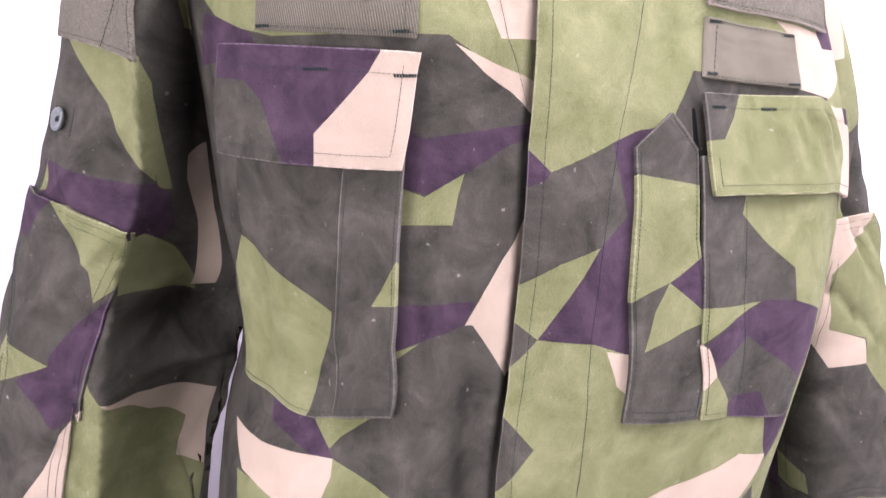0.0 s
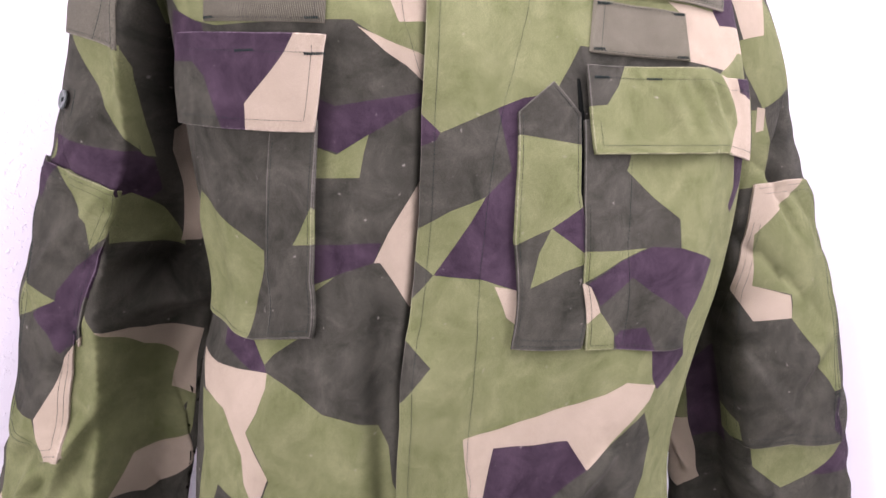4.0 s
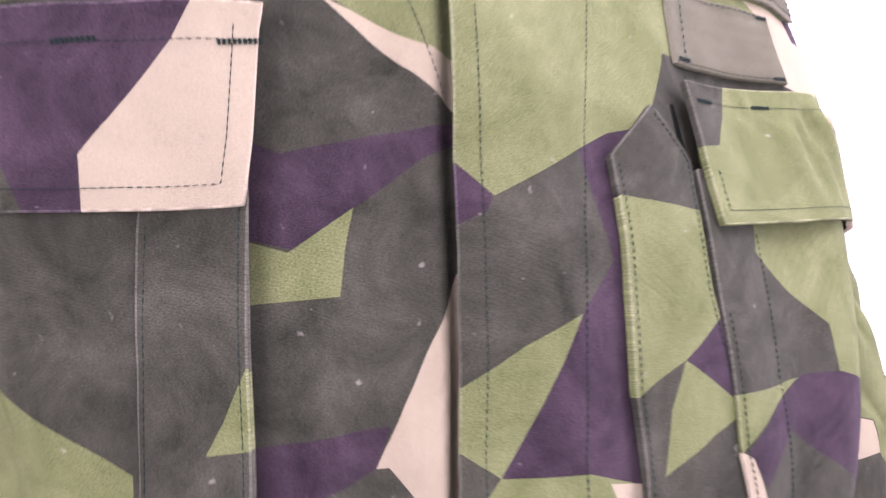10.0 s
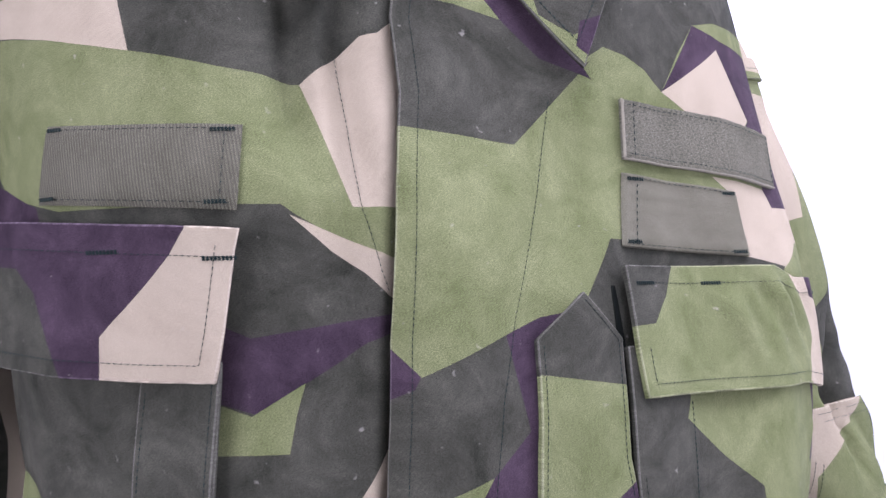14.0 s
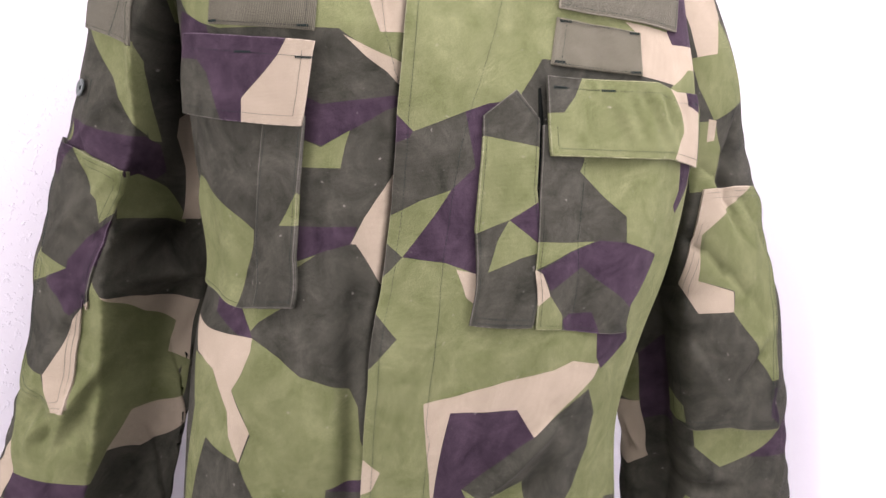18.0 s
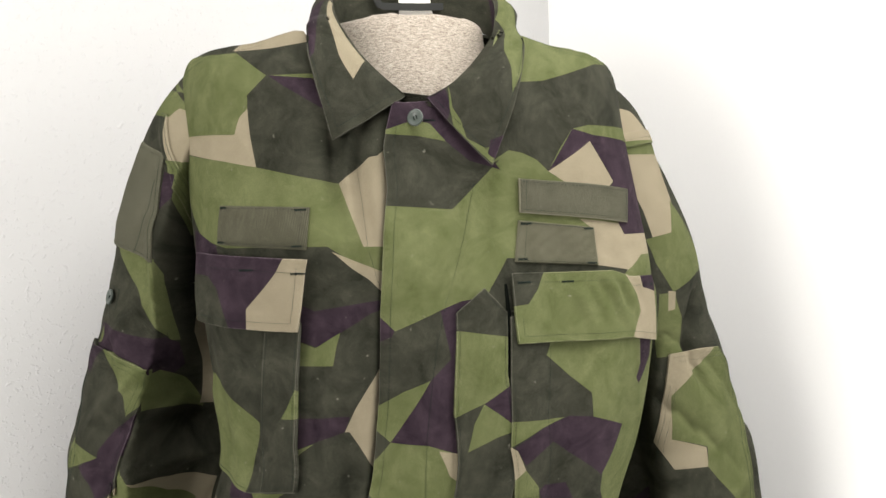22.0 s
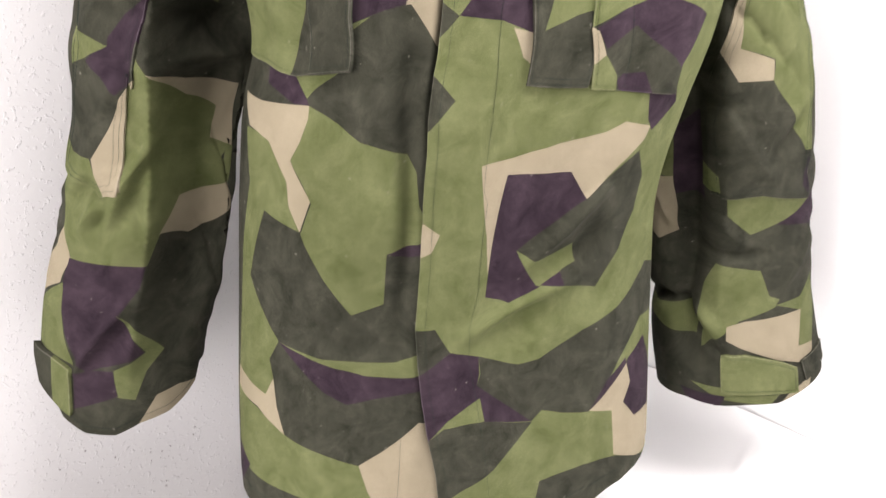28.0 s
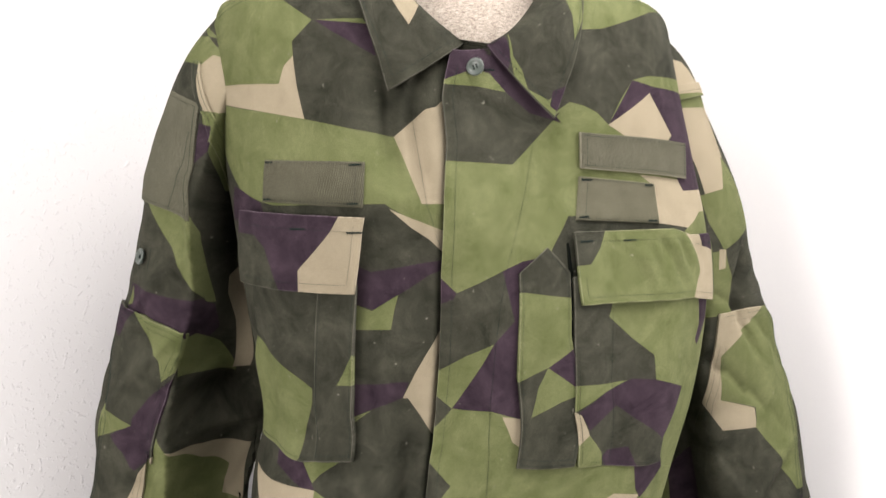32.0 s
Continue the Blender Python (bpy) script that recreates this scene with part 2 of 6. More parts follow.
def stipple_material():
    m, nodes, links, b = material("shaded_stippled_wall", 0.6)
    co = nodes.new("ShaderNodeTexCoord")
    # White paint set greyer than the smooth wall, imitating the weaker light here.
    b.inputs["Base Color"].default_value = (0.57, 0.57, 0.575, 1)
    dots = add(nodes, "ShaderNodeTexNoise", Scale=165.0, Detail=3.0, Roughness=0.5)
    big = add(nodes, "ShaderNodeTexNoise", Scale=28.0, Detail=4.0, Roughness=0.6)
    links.new(co.outputs["Object"], dots.inputs["Vector"])
    links.new(co.outputs["Object"], big.inputs["Vector"])
    drops = nodes.new("ShaderNodeMapRange")
    drops.inputs["From Min"].default_value, drops.inputs["From Max"].default_value = 0.58, 0.72
    links.new(dots.outputs["Fac"], drops.inputs["Value"])
    b1 = add(nodes, "ShaderNodeBump", Strength=0.10, Distance=0.004)
    links.new(big.outputs["Fac"], b1.inputs["Height"])
    b2 = add(nodes, "ShaderNodeBump", Strength=0.45, Distance=0.0016)
    links.new(drops.outputs[0], b2.inputs["Height"])
    links.new(b1.outputs[0], b2.inputs["Normal"])
    links.new(b2.outputs[0], b.inputs["Normal"])
    return m


STIPPLE = stipple_material()


def linen_material():
    """Loosely woven linen: uneven threads both ways, with dark flecks between them."""
    m, nodes, links, b = material("oatmeal_linen", 0.95)
    b.inputs["Specular IOR Level"].default_value = 0.05
    co = nodes.new("ShaderNodeTexCoord")
    facs = []
    for scale in ((300.0, 300.0, 1300.0), (1300.0, 1300.0, 480.0), (170.0, 170.0, 700.0)):
        mp = add(nodes, "ShaderNodeMapping", Scale=scale)
        links.new(co.outputs["Object"], mp.inputs[0])
        n = add(nodes, "ShaderNodeTexNoise", Scale=1.0, Detail=2.0, Roughness=0.6)
        links.new(mp.outputs[0], n.inputs["Vector"])
        facs.append(n)
    total = nodes.new("ShaderNodeMath")
    total.operation = "ADD"
    links.new(facs[0].outputs["Fac"], total.inputs[0])
    links.new(facs[1].outputs["Fac"], total.inputs[1])
    more = nodes.new("ShaderNodeMath")
    more.operation = "ADD"
    links.new(total.outputs[0], more.inputs[0])
    links.new(facs[2].outputs["Fac"], more.inputs[1])
    ramp = nodes.new("ShaderNodeMapRange")
    ramp.inputs["From Min"].default_value, ramp.inputs["From Max"].default_value = 1.15, 1.75
    links.new(more.outputs[0], ramp.inputs["Value"])
    mix = nodes.new("ShaderNodeMix")
    mix.data_type = "RGBA"
    mix.inputs["A"].default_value, mix.inputs["B"].default_value = (0.16, 0.132, 0.108, 1), (0.44, 0.392, 0.336, 1)
    links.new(ramp.outputs[0], mix.inputs["Factor"])
    links.new(mix.outputs["Result"], b.inputs["Base Color"])
    bp = add(nodes, "ShaderNodeBump", Strength=0.8, Distance=0.0012)
    links.new(more.outputs[0], bp.inputs["Height"])
    links.new(bp.outputs[0], b.inputs["Normal"])
    return m


LINEN = linen_material()

# ---- the jacket's form ----
# Lengths in metres from the middle of the jacket's hem; x across, y to the back, h up.
JACKET_AT = (0.245, 0.69, 0.835)
WRAP = 0.36                                   # a quarter of the girth


def curve_through(xs, ys, x):
    """A smooth curve through the pairs xs, ys (monotone cubic pieces)."""
    xs, ys, x = np.asarray(xs, float), np.asarray(ys, float), np.clip(np.asarray(x, float), xs[0], xs[-1])
    d = np.diff(ys) / np.diff(xs)
    m = np.r_[d[0], (d[1:] + d[:-1]) / 2, d[-1]]
    i = np.clip(np.searchsorted(xs, x, side="right") - 1, 0, len(xs) - 2)
    w = xs[i + 1] - xs[i]
    t = (x - xs[i]) / w
    return ((2 * t**3 - 3 * t**2 + 1) * ys[i] + (t**3 - 2 * t**2 + t) * w * m[i] + (3 * t**2 - 2 * t**3) * ys[i + 1] + (t**3 - t**2) * w * m[i + 1])


def bump(d, width):
    return np.exp(-((d / width) ** 2))


BODY_H = (0.0, 0.135, 0.285, 0.395, 0.485, 0.555, 0.655, 0.735, 0.815, 0.915, 1.02)
BODY_X = (-0.027, -0.026, -0.025, -0.025, -0.011, 0.010, 0.0125, 0.009, 0.000, -0.011, -0.012)
BODY_A = (0.253, 0.249, 0.239, 0.230, 0.233, 0.238, 0.2555, 0.261, 0.262, 0.259, 0.258)
BODY_B = (0.134, 0.150, 0.158, 0.178, 0.188, 0.187, 0.187, 0.182, 0.170, 0.152, 0.140)
BODY_N = (3.0, 2.4, 2.3, 2.6, 2.8, 2.7, 2.7, 2.7, 2.35, 2.2, 2.2)


def body_top(s, back=False):
    """Height of the shoulder ridge, and of the neck opening between."""
    x = 0.262 * np.sin(s * np.pi / 2)
    ridge = curve_through((-0.262, -0.255, -0.24, -0.17, -0.10, 0.10, 0.17, 0.235, 0.25, 0.262), (0.960, 0.985, 0.998, 1.013, 1.033, 1.031, 1.010, 0.993, 0.980, 0.950), x)
    if back:
        return ridge
    d = np.abs(x + 0.005)
    throat = 0.922 + 0.068 * np.clip(d / 0.098, 0, 1) ** 2
    edge = np.clip((d - 0.094) / 0.020, 0, 1)
    return np.minimum(ridge, throat + (ridge - throat) * edge)


def crease(p, q, line, width, depth):
    """A fold that runs along a line of (p, q) and dies out at its ends."""
    best = np.full(np.shape(p), 9.0)
    fade = np.zeros(np.shape(p))
    total = sum(math.dist(a, b) for a, b in zip(line, line[1:]))
    run = 0.0
    for (x0, y0), (x1, y1) in zip(line, line[1:]):
        length = math.dist((x0, y0), (x1, y1))
        t = np.clip(((p - x0) * (x1 - x0) + (q - y0) * (y1 - y0)) / length**2, 0, 1)
        d = np.hypot(p - x0 - t * (x1 - x0), q - y0 - t * (y1 - y0))
        along = (run + t * length) / total
        near = d < best
        best = np.where(near, d, best)
        fade = np.where(near, np.sin(np.pi * np.clip(0.12 + 0.76 * along, 0, 1)), fade)
        run += length
    return 1.5 * depth * fade * bump(best, width)


def body_folds(p, h):
    """Depth of the folds in the front: soft drapes, the waist pleat and the hollows beside the placket."""
    f = 0.0030 * np.sin(34 * p + 5 * h + 1.5 * np.sin(7 * h)) * (0.4 + 0.6 * bump(h - 0.25, 0.35))
    f = f + 0.0015 * np.sin(61 * p - 13 * h + 2.0 * np.sin(9 * h + 3 * p))
    f = f + 0.0009 * np.sin(143 * p + 37 * h + 3.0 * np.sin(21 * h - 17 * p)) * (0.4 + 0.6 * np.sin(17 * h + 9 * p))
    f = f + crease(p, h, ((0.131, 0.415), (0.085, 0.372), (0.048, 0.335)), 0.008, 0.010)
    f = f + crease(p, h, ((0.138, 0.385), (0.109, 0.350), (0.076, 0.330)), 0.014, -0.009)
    f = f + crease(p, h, ((0.108, 0.318), (0.069, 0.309), (0.036, 0.291), (-0.006, 0.262)), 0.009, 0.009)
    f = f + crease(p, h, ((0.095, 0.288), (0.055, 0.278), (0.021, 0.258)), 0.016, -0.007)
    f = f + crease(p, h, ((0.094, 0.270), (0.152, 0.250), (0.257, 0.272)), 0.030, 0.006)
    f = f + crease(p, h, ((-0.104, 0.600), (-0.087, 0.520), (-0.073, 0.463), (-0.063, 0.400), (-0.063, 0.330), (-0.070, 0.250)), 0.013, -0.011)
    f = f + crease(p, h, ((-0.141, 0.480), (-0.125, 0.400), (-0.136, 0.320)), 0.030, 0.007)
    f = f + crease(p, h, ((-0.066, 0.800), (-0.068, 0.720), (-0.071, 0.620), (-0.074, 0.540)), 0.012, -0.004)
    f = f + crease(p, h, ((-0.209, 0.243), (-0.135, 0.217), (-0.060, 0.214)), 0.012, -0.004)
    f = f + crease(p, h, ((-0.076, 0.900), (-0.082, 0.850), (-0.084, 0.790)), 0.009, -0.009)
    f = f + crease(p, h, ((-0.048, 0.900), (-0.060, 0.850), (-0.058, 0.780)), 0.009, -0.010)
    f = f + crease(p, h, ((-0.063, 0.890), (-0.070, 0.840)), 0.008, 0.004)
    f = f + crease(p, h, ((0.052, 0.800), (0.016, 0.730), (0.000, 0.690)), 0.020, -0.004)
    f = f + crease(p, h, ((0.016, 0.640), (0.012, 0.560), (0.025, 0.480)), 0.018, -0.003)
    f = f - 0.013 * bump(p - 0.100, 0.065) * bump(h - 0.74, 0.17)
    f = f - 0.030 * bump(p - 0.150, 0.120) * bump(h - 0.76, 0.15) - 0.009 * bump(p - 0.020, 0.045) * bump(h - 0.83, 0.06)
    f = f - 0.010 * bump(p + 0.165, 0.070) * bump(h - 0.68, 0.06) + 0.011 * bump(p + 0.140, 0.070) * bump(h - 0.785, 0.032)
    return f


def body(p, h, lift=0.0, back=False):
    """The trunk of the jacket: p runs round it from the middle of the front, h up."""
    p, h = np.asarray(p, float), np.asarray(h, float)
    s = np.clip(p / WRAP, -1, 1)
    th = s * np.pi / 2
    n = curve_through(BODY_H, BODY_N, h)
    a, b = curve_through(BODY_H, BODY_A, h), curve_through(BODY_H, BODY_B, h)
    if back:
        b = 0.86 * b + 0.01
    x = curve_through(BODY_H, BODY_X, h) + (a + lift * np.abs(np.sin(th))) * np.sin(th)
    y = (b + (0 if back else body_folds(p, h)) + lift) * np.clip(1 - np.abs(np.sin(th)) ** n, 0, 1) ** (1 / n)
    top = body_top(s, True)
    deep = 0.10 + 0.05 * bump(np.abs(x) - 0.115, 0.05)
    w = np.clip((h - (top - deep)) / deep, 0, 1)
    to = 0 * y if back else 0.015
    y = y + (to - y) * (1 - np.sqrt(np.clip(1 - w * w, 0, 1)))
    return np.stack([x, y if back else -y, h + 0 * x], -1)


# sleeves: q runs down the sleeve, p round it from the front
ARM_Q = (0.0, 0.035, 0.10, 0.21, 0.30, 0.40, 0.52, 0.64, 0.76, 0.88)
ARM_L = dict(
    x=(-0.188, -0.212, -0.232, -0.262, -0.286, -0.320, -0.347, -0.375, -0.409, -0.430),
    y=(0.005, 0.011, 0.020, 0.027, 0.035, 0.041, 0.053, 0.066, 0.080, 0.085),
    h=(0.942, 0.897, 0.835, 0.735, 0.655, 0.555, 0.435, 0.315, 0.205, 0.090),
    rx=(0.086, 0.098, 0.106, 0.103, 0.096, 0.095, 0.090, 0.097, 0.098, 0.094),
    ry=(0.060, 0.080, 0.092, 0.092, 0.090, 0.086, 0.084, 0.084, 0.082, 0.076),
)
ARM_R = dict(
    x=(0.170, 0.194, 0.216, 0.262, 0.283, 0.311, 0.338, 0.356, 0.371, 0.403),
    y=(0.034, 0.036, 0.043, 0.044, 0.049, 0.040, 0.035, 0.046, 0.049, 0.045),
    h=(0.942, 0.897, 0.835, 0.735, 0.655, 0.555, 0.435, 0.315, 0.205, 0.060),
    rx=(0.082, 0.101, 0.106, 0.104, 0.098, 0.099, 0.103, 0.105, 0.107, 0.113),
    ry=(0.060, 0.080, 0.092, 0.092, 0.090, 0.086, 0.084, 0.084, 0.084, 0.082),
)
ARM_GIRTH = 0.28                              # half of the way round


def arm_folds(p, q, side):
    f = 0.0028 * np.sin(26 * q + 14 * p + 2.2 * np.sin(11 * q + side)) * bump(q - 0.42, 0.24)
    f = f + 0.0020 * np.sin(47 * q - 19 * p + 2.0 * np.sin(13 * p)) * bump(q - 0.48, 0.24)
    f = f + 0.0014 * np.sin(103 * q + 61 * p + 2.5 * np.sin(31 * p - 19 * q)) * bump(q - 0.50, 0.22)
    f = f + 0.0025 * np.sin(22 * p + 4 * q + side)
    # sharp little creases where the elbow has been bent
    worn = bump(q - 0.44, 0.26)
    f = f + 0.0070 * worn * (1 - np.abs(np.sin(19 * q + 13 * p + 1.9 * np.sin(17 * p + 5 * q + side)))) ** 3 * (0.5 + 0.5 * np.sin(23 * p - 9 * q + side))
    f = f - 0.0066 * worn * (1 - np.abs(np.sin(15 * q - 17 * p + 1.7 * np.sin(13 * p - 8 * q)))) ** 3 * (0.5 + 0.5 * np.sin(19 * p + 14 * q + 2 * side))
    if side < 0:
        f = f + crease(p, q, ((-0.045, 0.145), (-0.029, 0.188), (-0.007, 0.249), (0.005, 0.295)), 0.010, 0.014)
        f = f + crease(p, q, ((-0.020, 0.140), (0.000, 0.200), (0.020, 0.280)), 0.016, -0.022)
        f = f + crease(p, q, ((-0.002, 0.432), (0.040, 0.410), (0.100, 0.398)), 0.012, 0.012)
        f = f + crease(p, q, ((0.004, 0.385), (0.050, 0.370), (0.100, 0.360)), 0.020, -0.014)
        f = f + crease(p, q, ((-0.016, 0.415), (-0.006, 0.376), (0.022, 0.350)), 0.008, 0.007)
        f = f + crease(p, q, ((-0.040, 0.800), (-0.016, 0.738), (0.002, 0.686)), 0.0045, 0.006)
        f = f + crease(p, q, ((-0.024, 0.800), (0.002, 0.740), (0.020, 0.690)), 0.012, -0.007)
        f = f + crease(p, q, ((0.004, 0.500), (-0.013, 0.537), (-0.028, 0.592)), 0.006, 0.007)
        f = f + crease(p, q, ((0.012, 0.515), (0.000, 0.545), (-0.014, 0.595)), 0.008, -0.006)
        f = f + crease(p, q, ((-0.056, 0.612), (-0.042, 0.570)), 0.005, 0.005)
        f = f + crease(p, q, ((-0.040, 0.606), (-0.030, 0.580)), 0.005, -0.005)
        f = f + crease(p, q, ((-0.004, 0.555), (0.006, 0.600)), 0.006, -0.005)
        f = f + crease(p, q, ((-0.010, 0.395), (0.000, 0.438), (0.008, 0.515)), 0.010, 0.008)
        f = f + crease(p, q, ((-0.090, 0.590), (-0.060, 0.565), (-0.030, 0.570)), 0.010, -0.007)
    else:
        f = f + crease(p, q, ((-0.050, 0.300), (-0.054, 0.410), (-0.060, 0.510), (-0.062, 0.590), (-0.068, 0.680), (-0.082, 0.750), (-0.074, 0.800)), 0.013, -0.022)
        f = f + crease(p, q, ((-0.086, 0.740), (-0.062, 0.781), (-0.044, 0.803)), 0.006, -0.009)
        f = f + crease(p, q, ((-0.072, 0.735), (-0.050, 0.775)), 0.008, 0.007)
        f = f + crease(p, q, ((-0.170, 0.742), (-0.117, 0.733), (-0.084, 0.745)), 0.008, -0.014)
        f = f + crease(p, q, ((0.000, 0.545), (0.024, 0.531), (0.050, 0.508)), 0.007, -0.006)
        f = f + crease(p, q, ((-0.076, 0.645), (-0.050, 0.660), (0.002, 0.668)), 0.008, -0.006)
        f = f + crease(p, q, ((0.034, 0.318), (0.030, 0.349), (0.036, 0.385)), 0.006, -0.008)
        f = f + crease(p, q, ((0.072, 0.250), (0.045, 0.292), (0.034, 0.325)), 0.009, -0.008)
        f = f + crease(p, q, ((-0.048, 0.608), (-0.020, 0.648)), 0.007, 0.005)
        f = f + crease(p, q, ((-0.100, 0.600), (-0.080, 0.630)), 0.007, 0.006)
        f = f + crease(p, q, ((-0.004, 0.305), (-0.034, 0.366), (-0.056, 0.418)), 0.008, -0.012)
    return f


def arm_hollow(p, q, side):
    """How far the inner side of a sleeve falls back behind its front ridge, beside the trunk."""
    if side < 0:
        u, start, end = p, 0.00, 0.84
        ridge = curve_through((0.05, 0.15, 0.20, 0.28, 0.37, 0.43, 0.50, 0.60, 0.88), (-0.034, -0.034, -0.028, -0.016, -0.010, 0.000, 0.005, 0.012, 0.020), q)
        rise = np.clip((u - ridge) / 0.055, 0, 1)
    else:
        u, start, end = -p, 0.14, 0.80
        ridge = curve_through((0.10, 0.30, 0.50, 0.70, 0.88), (0.034, 0.034, 0.040, 0.044, 0.060), q)
        rise = np.clip((u - ridge) / 0.060, 0, 1)
    rise = rise * (2 - rise) * np.clip((0.28 - u) / 0.07, 0, 1)     # a crisp crease along the ridge
    return 0.080 * rise * np.clip((q - start) / (0.07 if side < 0 else 0.12), 0, 1) * np.clip((end - q) / 0.22, 0, 1)


def arm(p, q, lift, side):
    """A sleeve; side -1 or 1."""
    p, q = np.asarray(p, float), np.asarray(q, float)
    t = ARM_L if side < 0 else ARM_R
    c = np.stack([curve_through(ARM_Q, t[k], q) for k in "xyh"], -1)
    e = 0.01
    ahead = np.stack([curve_through(ARM_Q, t[k], np.clip(q + e, 0, 0.88)) - curve_through(ARM_Q, t[k], np.clip(q - e, 0, 0.88)) for k in "xyh"], -1)
    ahead = ahead / np.linalg.norm(ahead, axis=-1, keepdims=True)
    right = np.cross(np.array([0.0, -1.0, 0.0]), -ahead)
    right = right / np.linalg.norm(right, axis=-1, keepdims=True)
    front = np.cross(right, ahead)
    front = front * np.where(front[..., 1:2] > 0, -1, 1)
    right = right * np.where(right[..., 0:1] < 0, -1, 1)
    a = p / ARM_GIRTH * np.pi
    f = arm_folds(p, q, side) + lift
    rx, ry = curve_through(ARM_Q, t["rx"], q) + f, curve_through(ARM_Q, t["ry"], q) + f - arm_hollow(p, q, side)
    over = np.clip((q - 0.88), 0, 1)[..., None] * ahead
    return c + over + (rx * np.sin(a))[..., None] * right + (ry * np.cos(a))[..., None] * front


def left_arm(p, q, lift=0.0):
    return arm(p, q, lift, -1)


def right_arm(p, q, lift=0.0):
    return arm(p, q, lift, 1)


# collar: p runs from the throat round to the nape, q from the fold down to the free edge
COLLAR_P = (0.0, 0.05, 0.10, 0.15, 0.20, 0.27)
COLLAR_FALL = 0.075
COLLAR_L = dict(
    fold=((-0.019, -0.058, -0.086, -0.094, -0.088, 0.0), (-0.142, -0.112, -0.062, 0.000, 0.040, 0.085), (0.929, 0.973, 1.026, 1.070, 1.096, 1.114)),
    free=((-0.096, -0.108, -0.115, -0.114, -0.105, 0.0), (-0.152, -0.118, -0.075, -0.010, 0.050, 0.108), (0.883, 0.946, 0.988, 1.040, 1.055, 1.040)),
)
COLLAR_R = dict(
    fold=((0.004, 0.034, 0.066, 0.093, 0.096, 0.0), (-0.152, -0.128, -0.090, -0.045, 0.015, 0.085), (0.925, 0.946, 0.981, 1.024, 1.082, 1.114)),
    free=((0.069, 0.091, 0.108, 0.118, 0.120, 0.0), (-0.154, -0.122, -0.075, -0.020, 0.030, 0.108), (0.855, 0.915, 0.973, 1.026, 1.058, 1.040)),
)


def collar(p, q, lift, shape):
    v = np.asarray(q, float) / COLLAR_FALL
    a = np.stack([curve_through(COLLAR_P, k, p) for k in shape["fold"]], -1)
    b = np.stack([curve_through(COLLAR_P, k, p) for k in shape["free"]], -1)
    mid = a + (b - a) * v[..., None]
    out = mid * np.array([1.0, 1.0, 0.0])
    out = out / (np.linalg.norm(out, axis=-1, keepdims=True) + 1e-9) + np.array([0.0, 0.0, 0.45])
    swell = 0.015 * np.sqrt(np.clip(v * (2.05 - 1.9 * v), 0, 1)) * (-0.35 + 1.35 * np.clip(np.asarray(p, float) / 0.045, 0, 1)) + lift
    at = mid + out * np.asarray(swell)[..., None]
    # it lies on the chest, never within it
    x, h = at[..., 0], np.minimum(at[..., 2], 1.0)
    s = np.arcsin(np.clip((x - curve_through(BODY_H, BODY_X, h)) / curve_through(BODY_H, BODY_A, h), -0.99, 0.99)) / (np.pi / 2)
    chest = body(s * WRAP, np.minimum(h, body_top(s, True)), 0.0)[..., 1]
    back = np.clip((np.asarray(p, float) - 0.12) / 0.05, 0, 1)
    hold = (1 - back) * np.clip(v / 0.2, 0, 1) * np.clip((body_top(s, True) + 0.005 - at[..., 2]) / 0.03, 0, 1)
    at[..., 1] += hold * np.minimum(0, chest - 0.007 - 0.009 * v - lift - at[..., 1])
    return at


def collar_left(p, q, lift=0.0):
    return collar(p, q, lift, COLLAR_L)


def collar_right(p, q, lift=0.0):
    return collar(p, q, lift, COLLAR_R)

# ---- making things ----
from mathutils.geometry import delaunay_2d_cdt


def mesh_object(name, verts, faces, materials, parent=None, label="", smooth=True, slots=None, uvs=None, normals=None):
    me = bpy.data.meshes.new(name)
    me.from_pydata([tuple(map(float, v)) for v in verts], [], [tuple(map(int, f)) for f in faces])
    for m in materials if isinstance(materials, (list, tuple)) else (materials,):
        me.materials.append(m)
    me.polygons.foreach_set("use_smooth", [smooth] * len(me.polygons))
    if slots is not None:
        me.polygons.foreach_set("material_index", np.asarray(slots, np.int32))
    if uvs is not None:
        layer = me.uv_layers.new(name="cloth")
        loops = np.empty(len(me.loops), np.int32)
        me.loops.foreach_get("vertex_index", loops)
        layer.data.foreach_set("uv", np.asarray(uvs, np.float32)[loops].ravel())
    if normals is not None:
        me.normals_split_custom_set_from_vertices([tuple(map(float, n)) for n in normals])
    me.update()
    ob = new(name, me)
    if parent is not None:
        ob.parent = parent
    return tagged(ob, label)


def part(name, bm, materials, parent, label="", smooth=True):
    me = bpy.data.meshes.new(name)
    bm.to_mesh(me)
    bm.free()
    for m in materials if isinstance(materials, (list, tuple)) else (materials,):
        me.materials.append(m)
    me.polygons.foreach_set("use_smooth", [smooth] * len(me.polygons))
    ob = new(name, me)
    if parent is not None:
        ob.parent = parent
    return tagged(ob, label)


def resampled(points, step, closed=True):
    """Points along a polyline, no further apart than step."""
    pts, out = [np.array(p, float) for p in points], []
    ends = list(zip(pts, pts[1:] + pts[:1])) if closed else list(zip(pts, pts[1:]))
    for a, b in ends:
        n = max(1, int(math.ceil(np.linalg.norm(b - a) / step)))
        out += [a + (b - a) * k / n for k in range(n)]
    if not closed:
        out.append(pts[-1])
    return np.array(out)


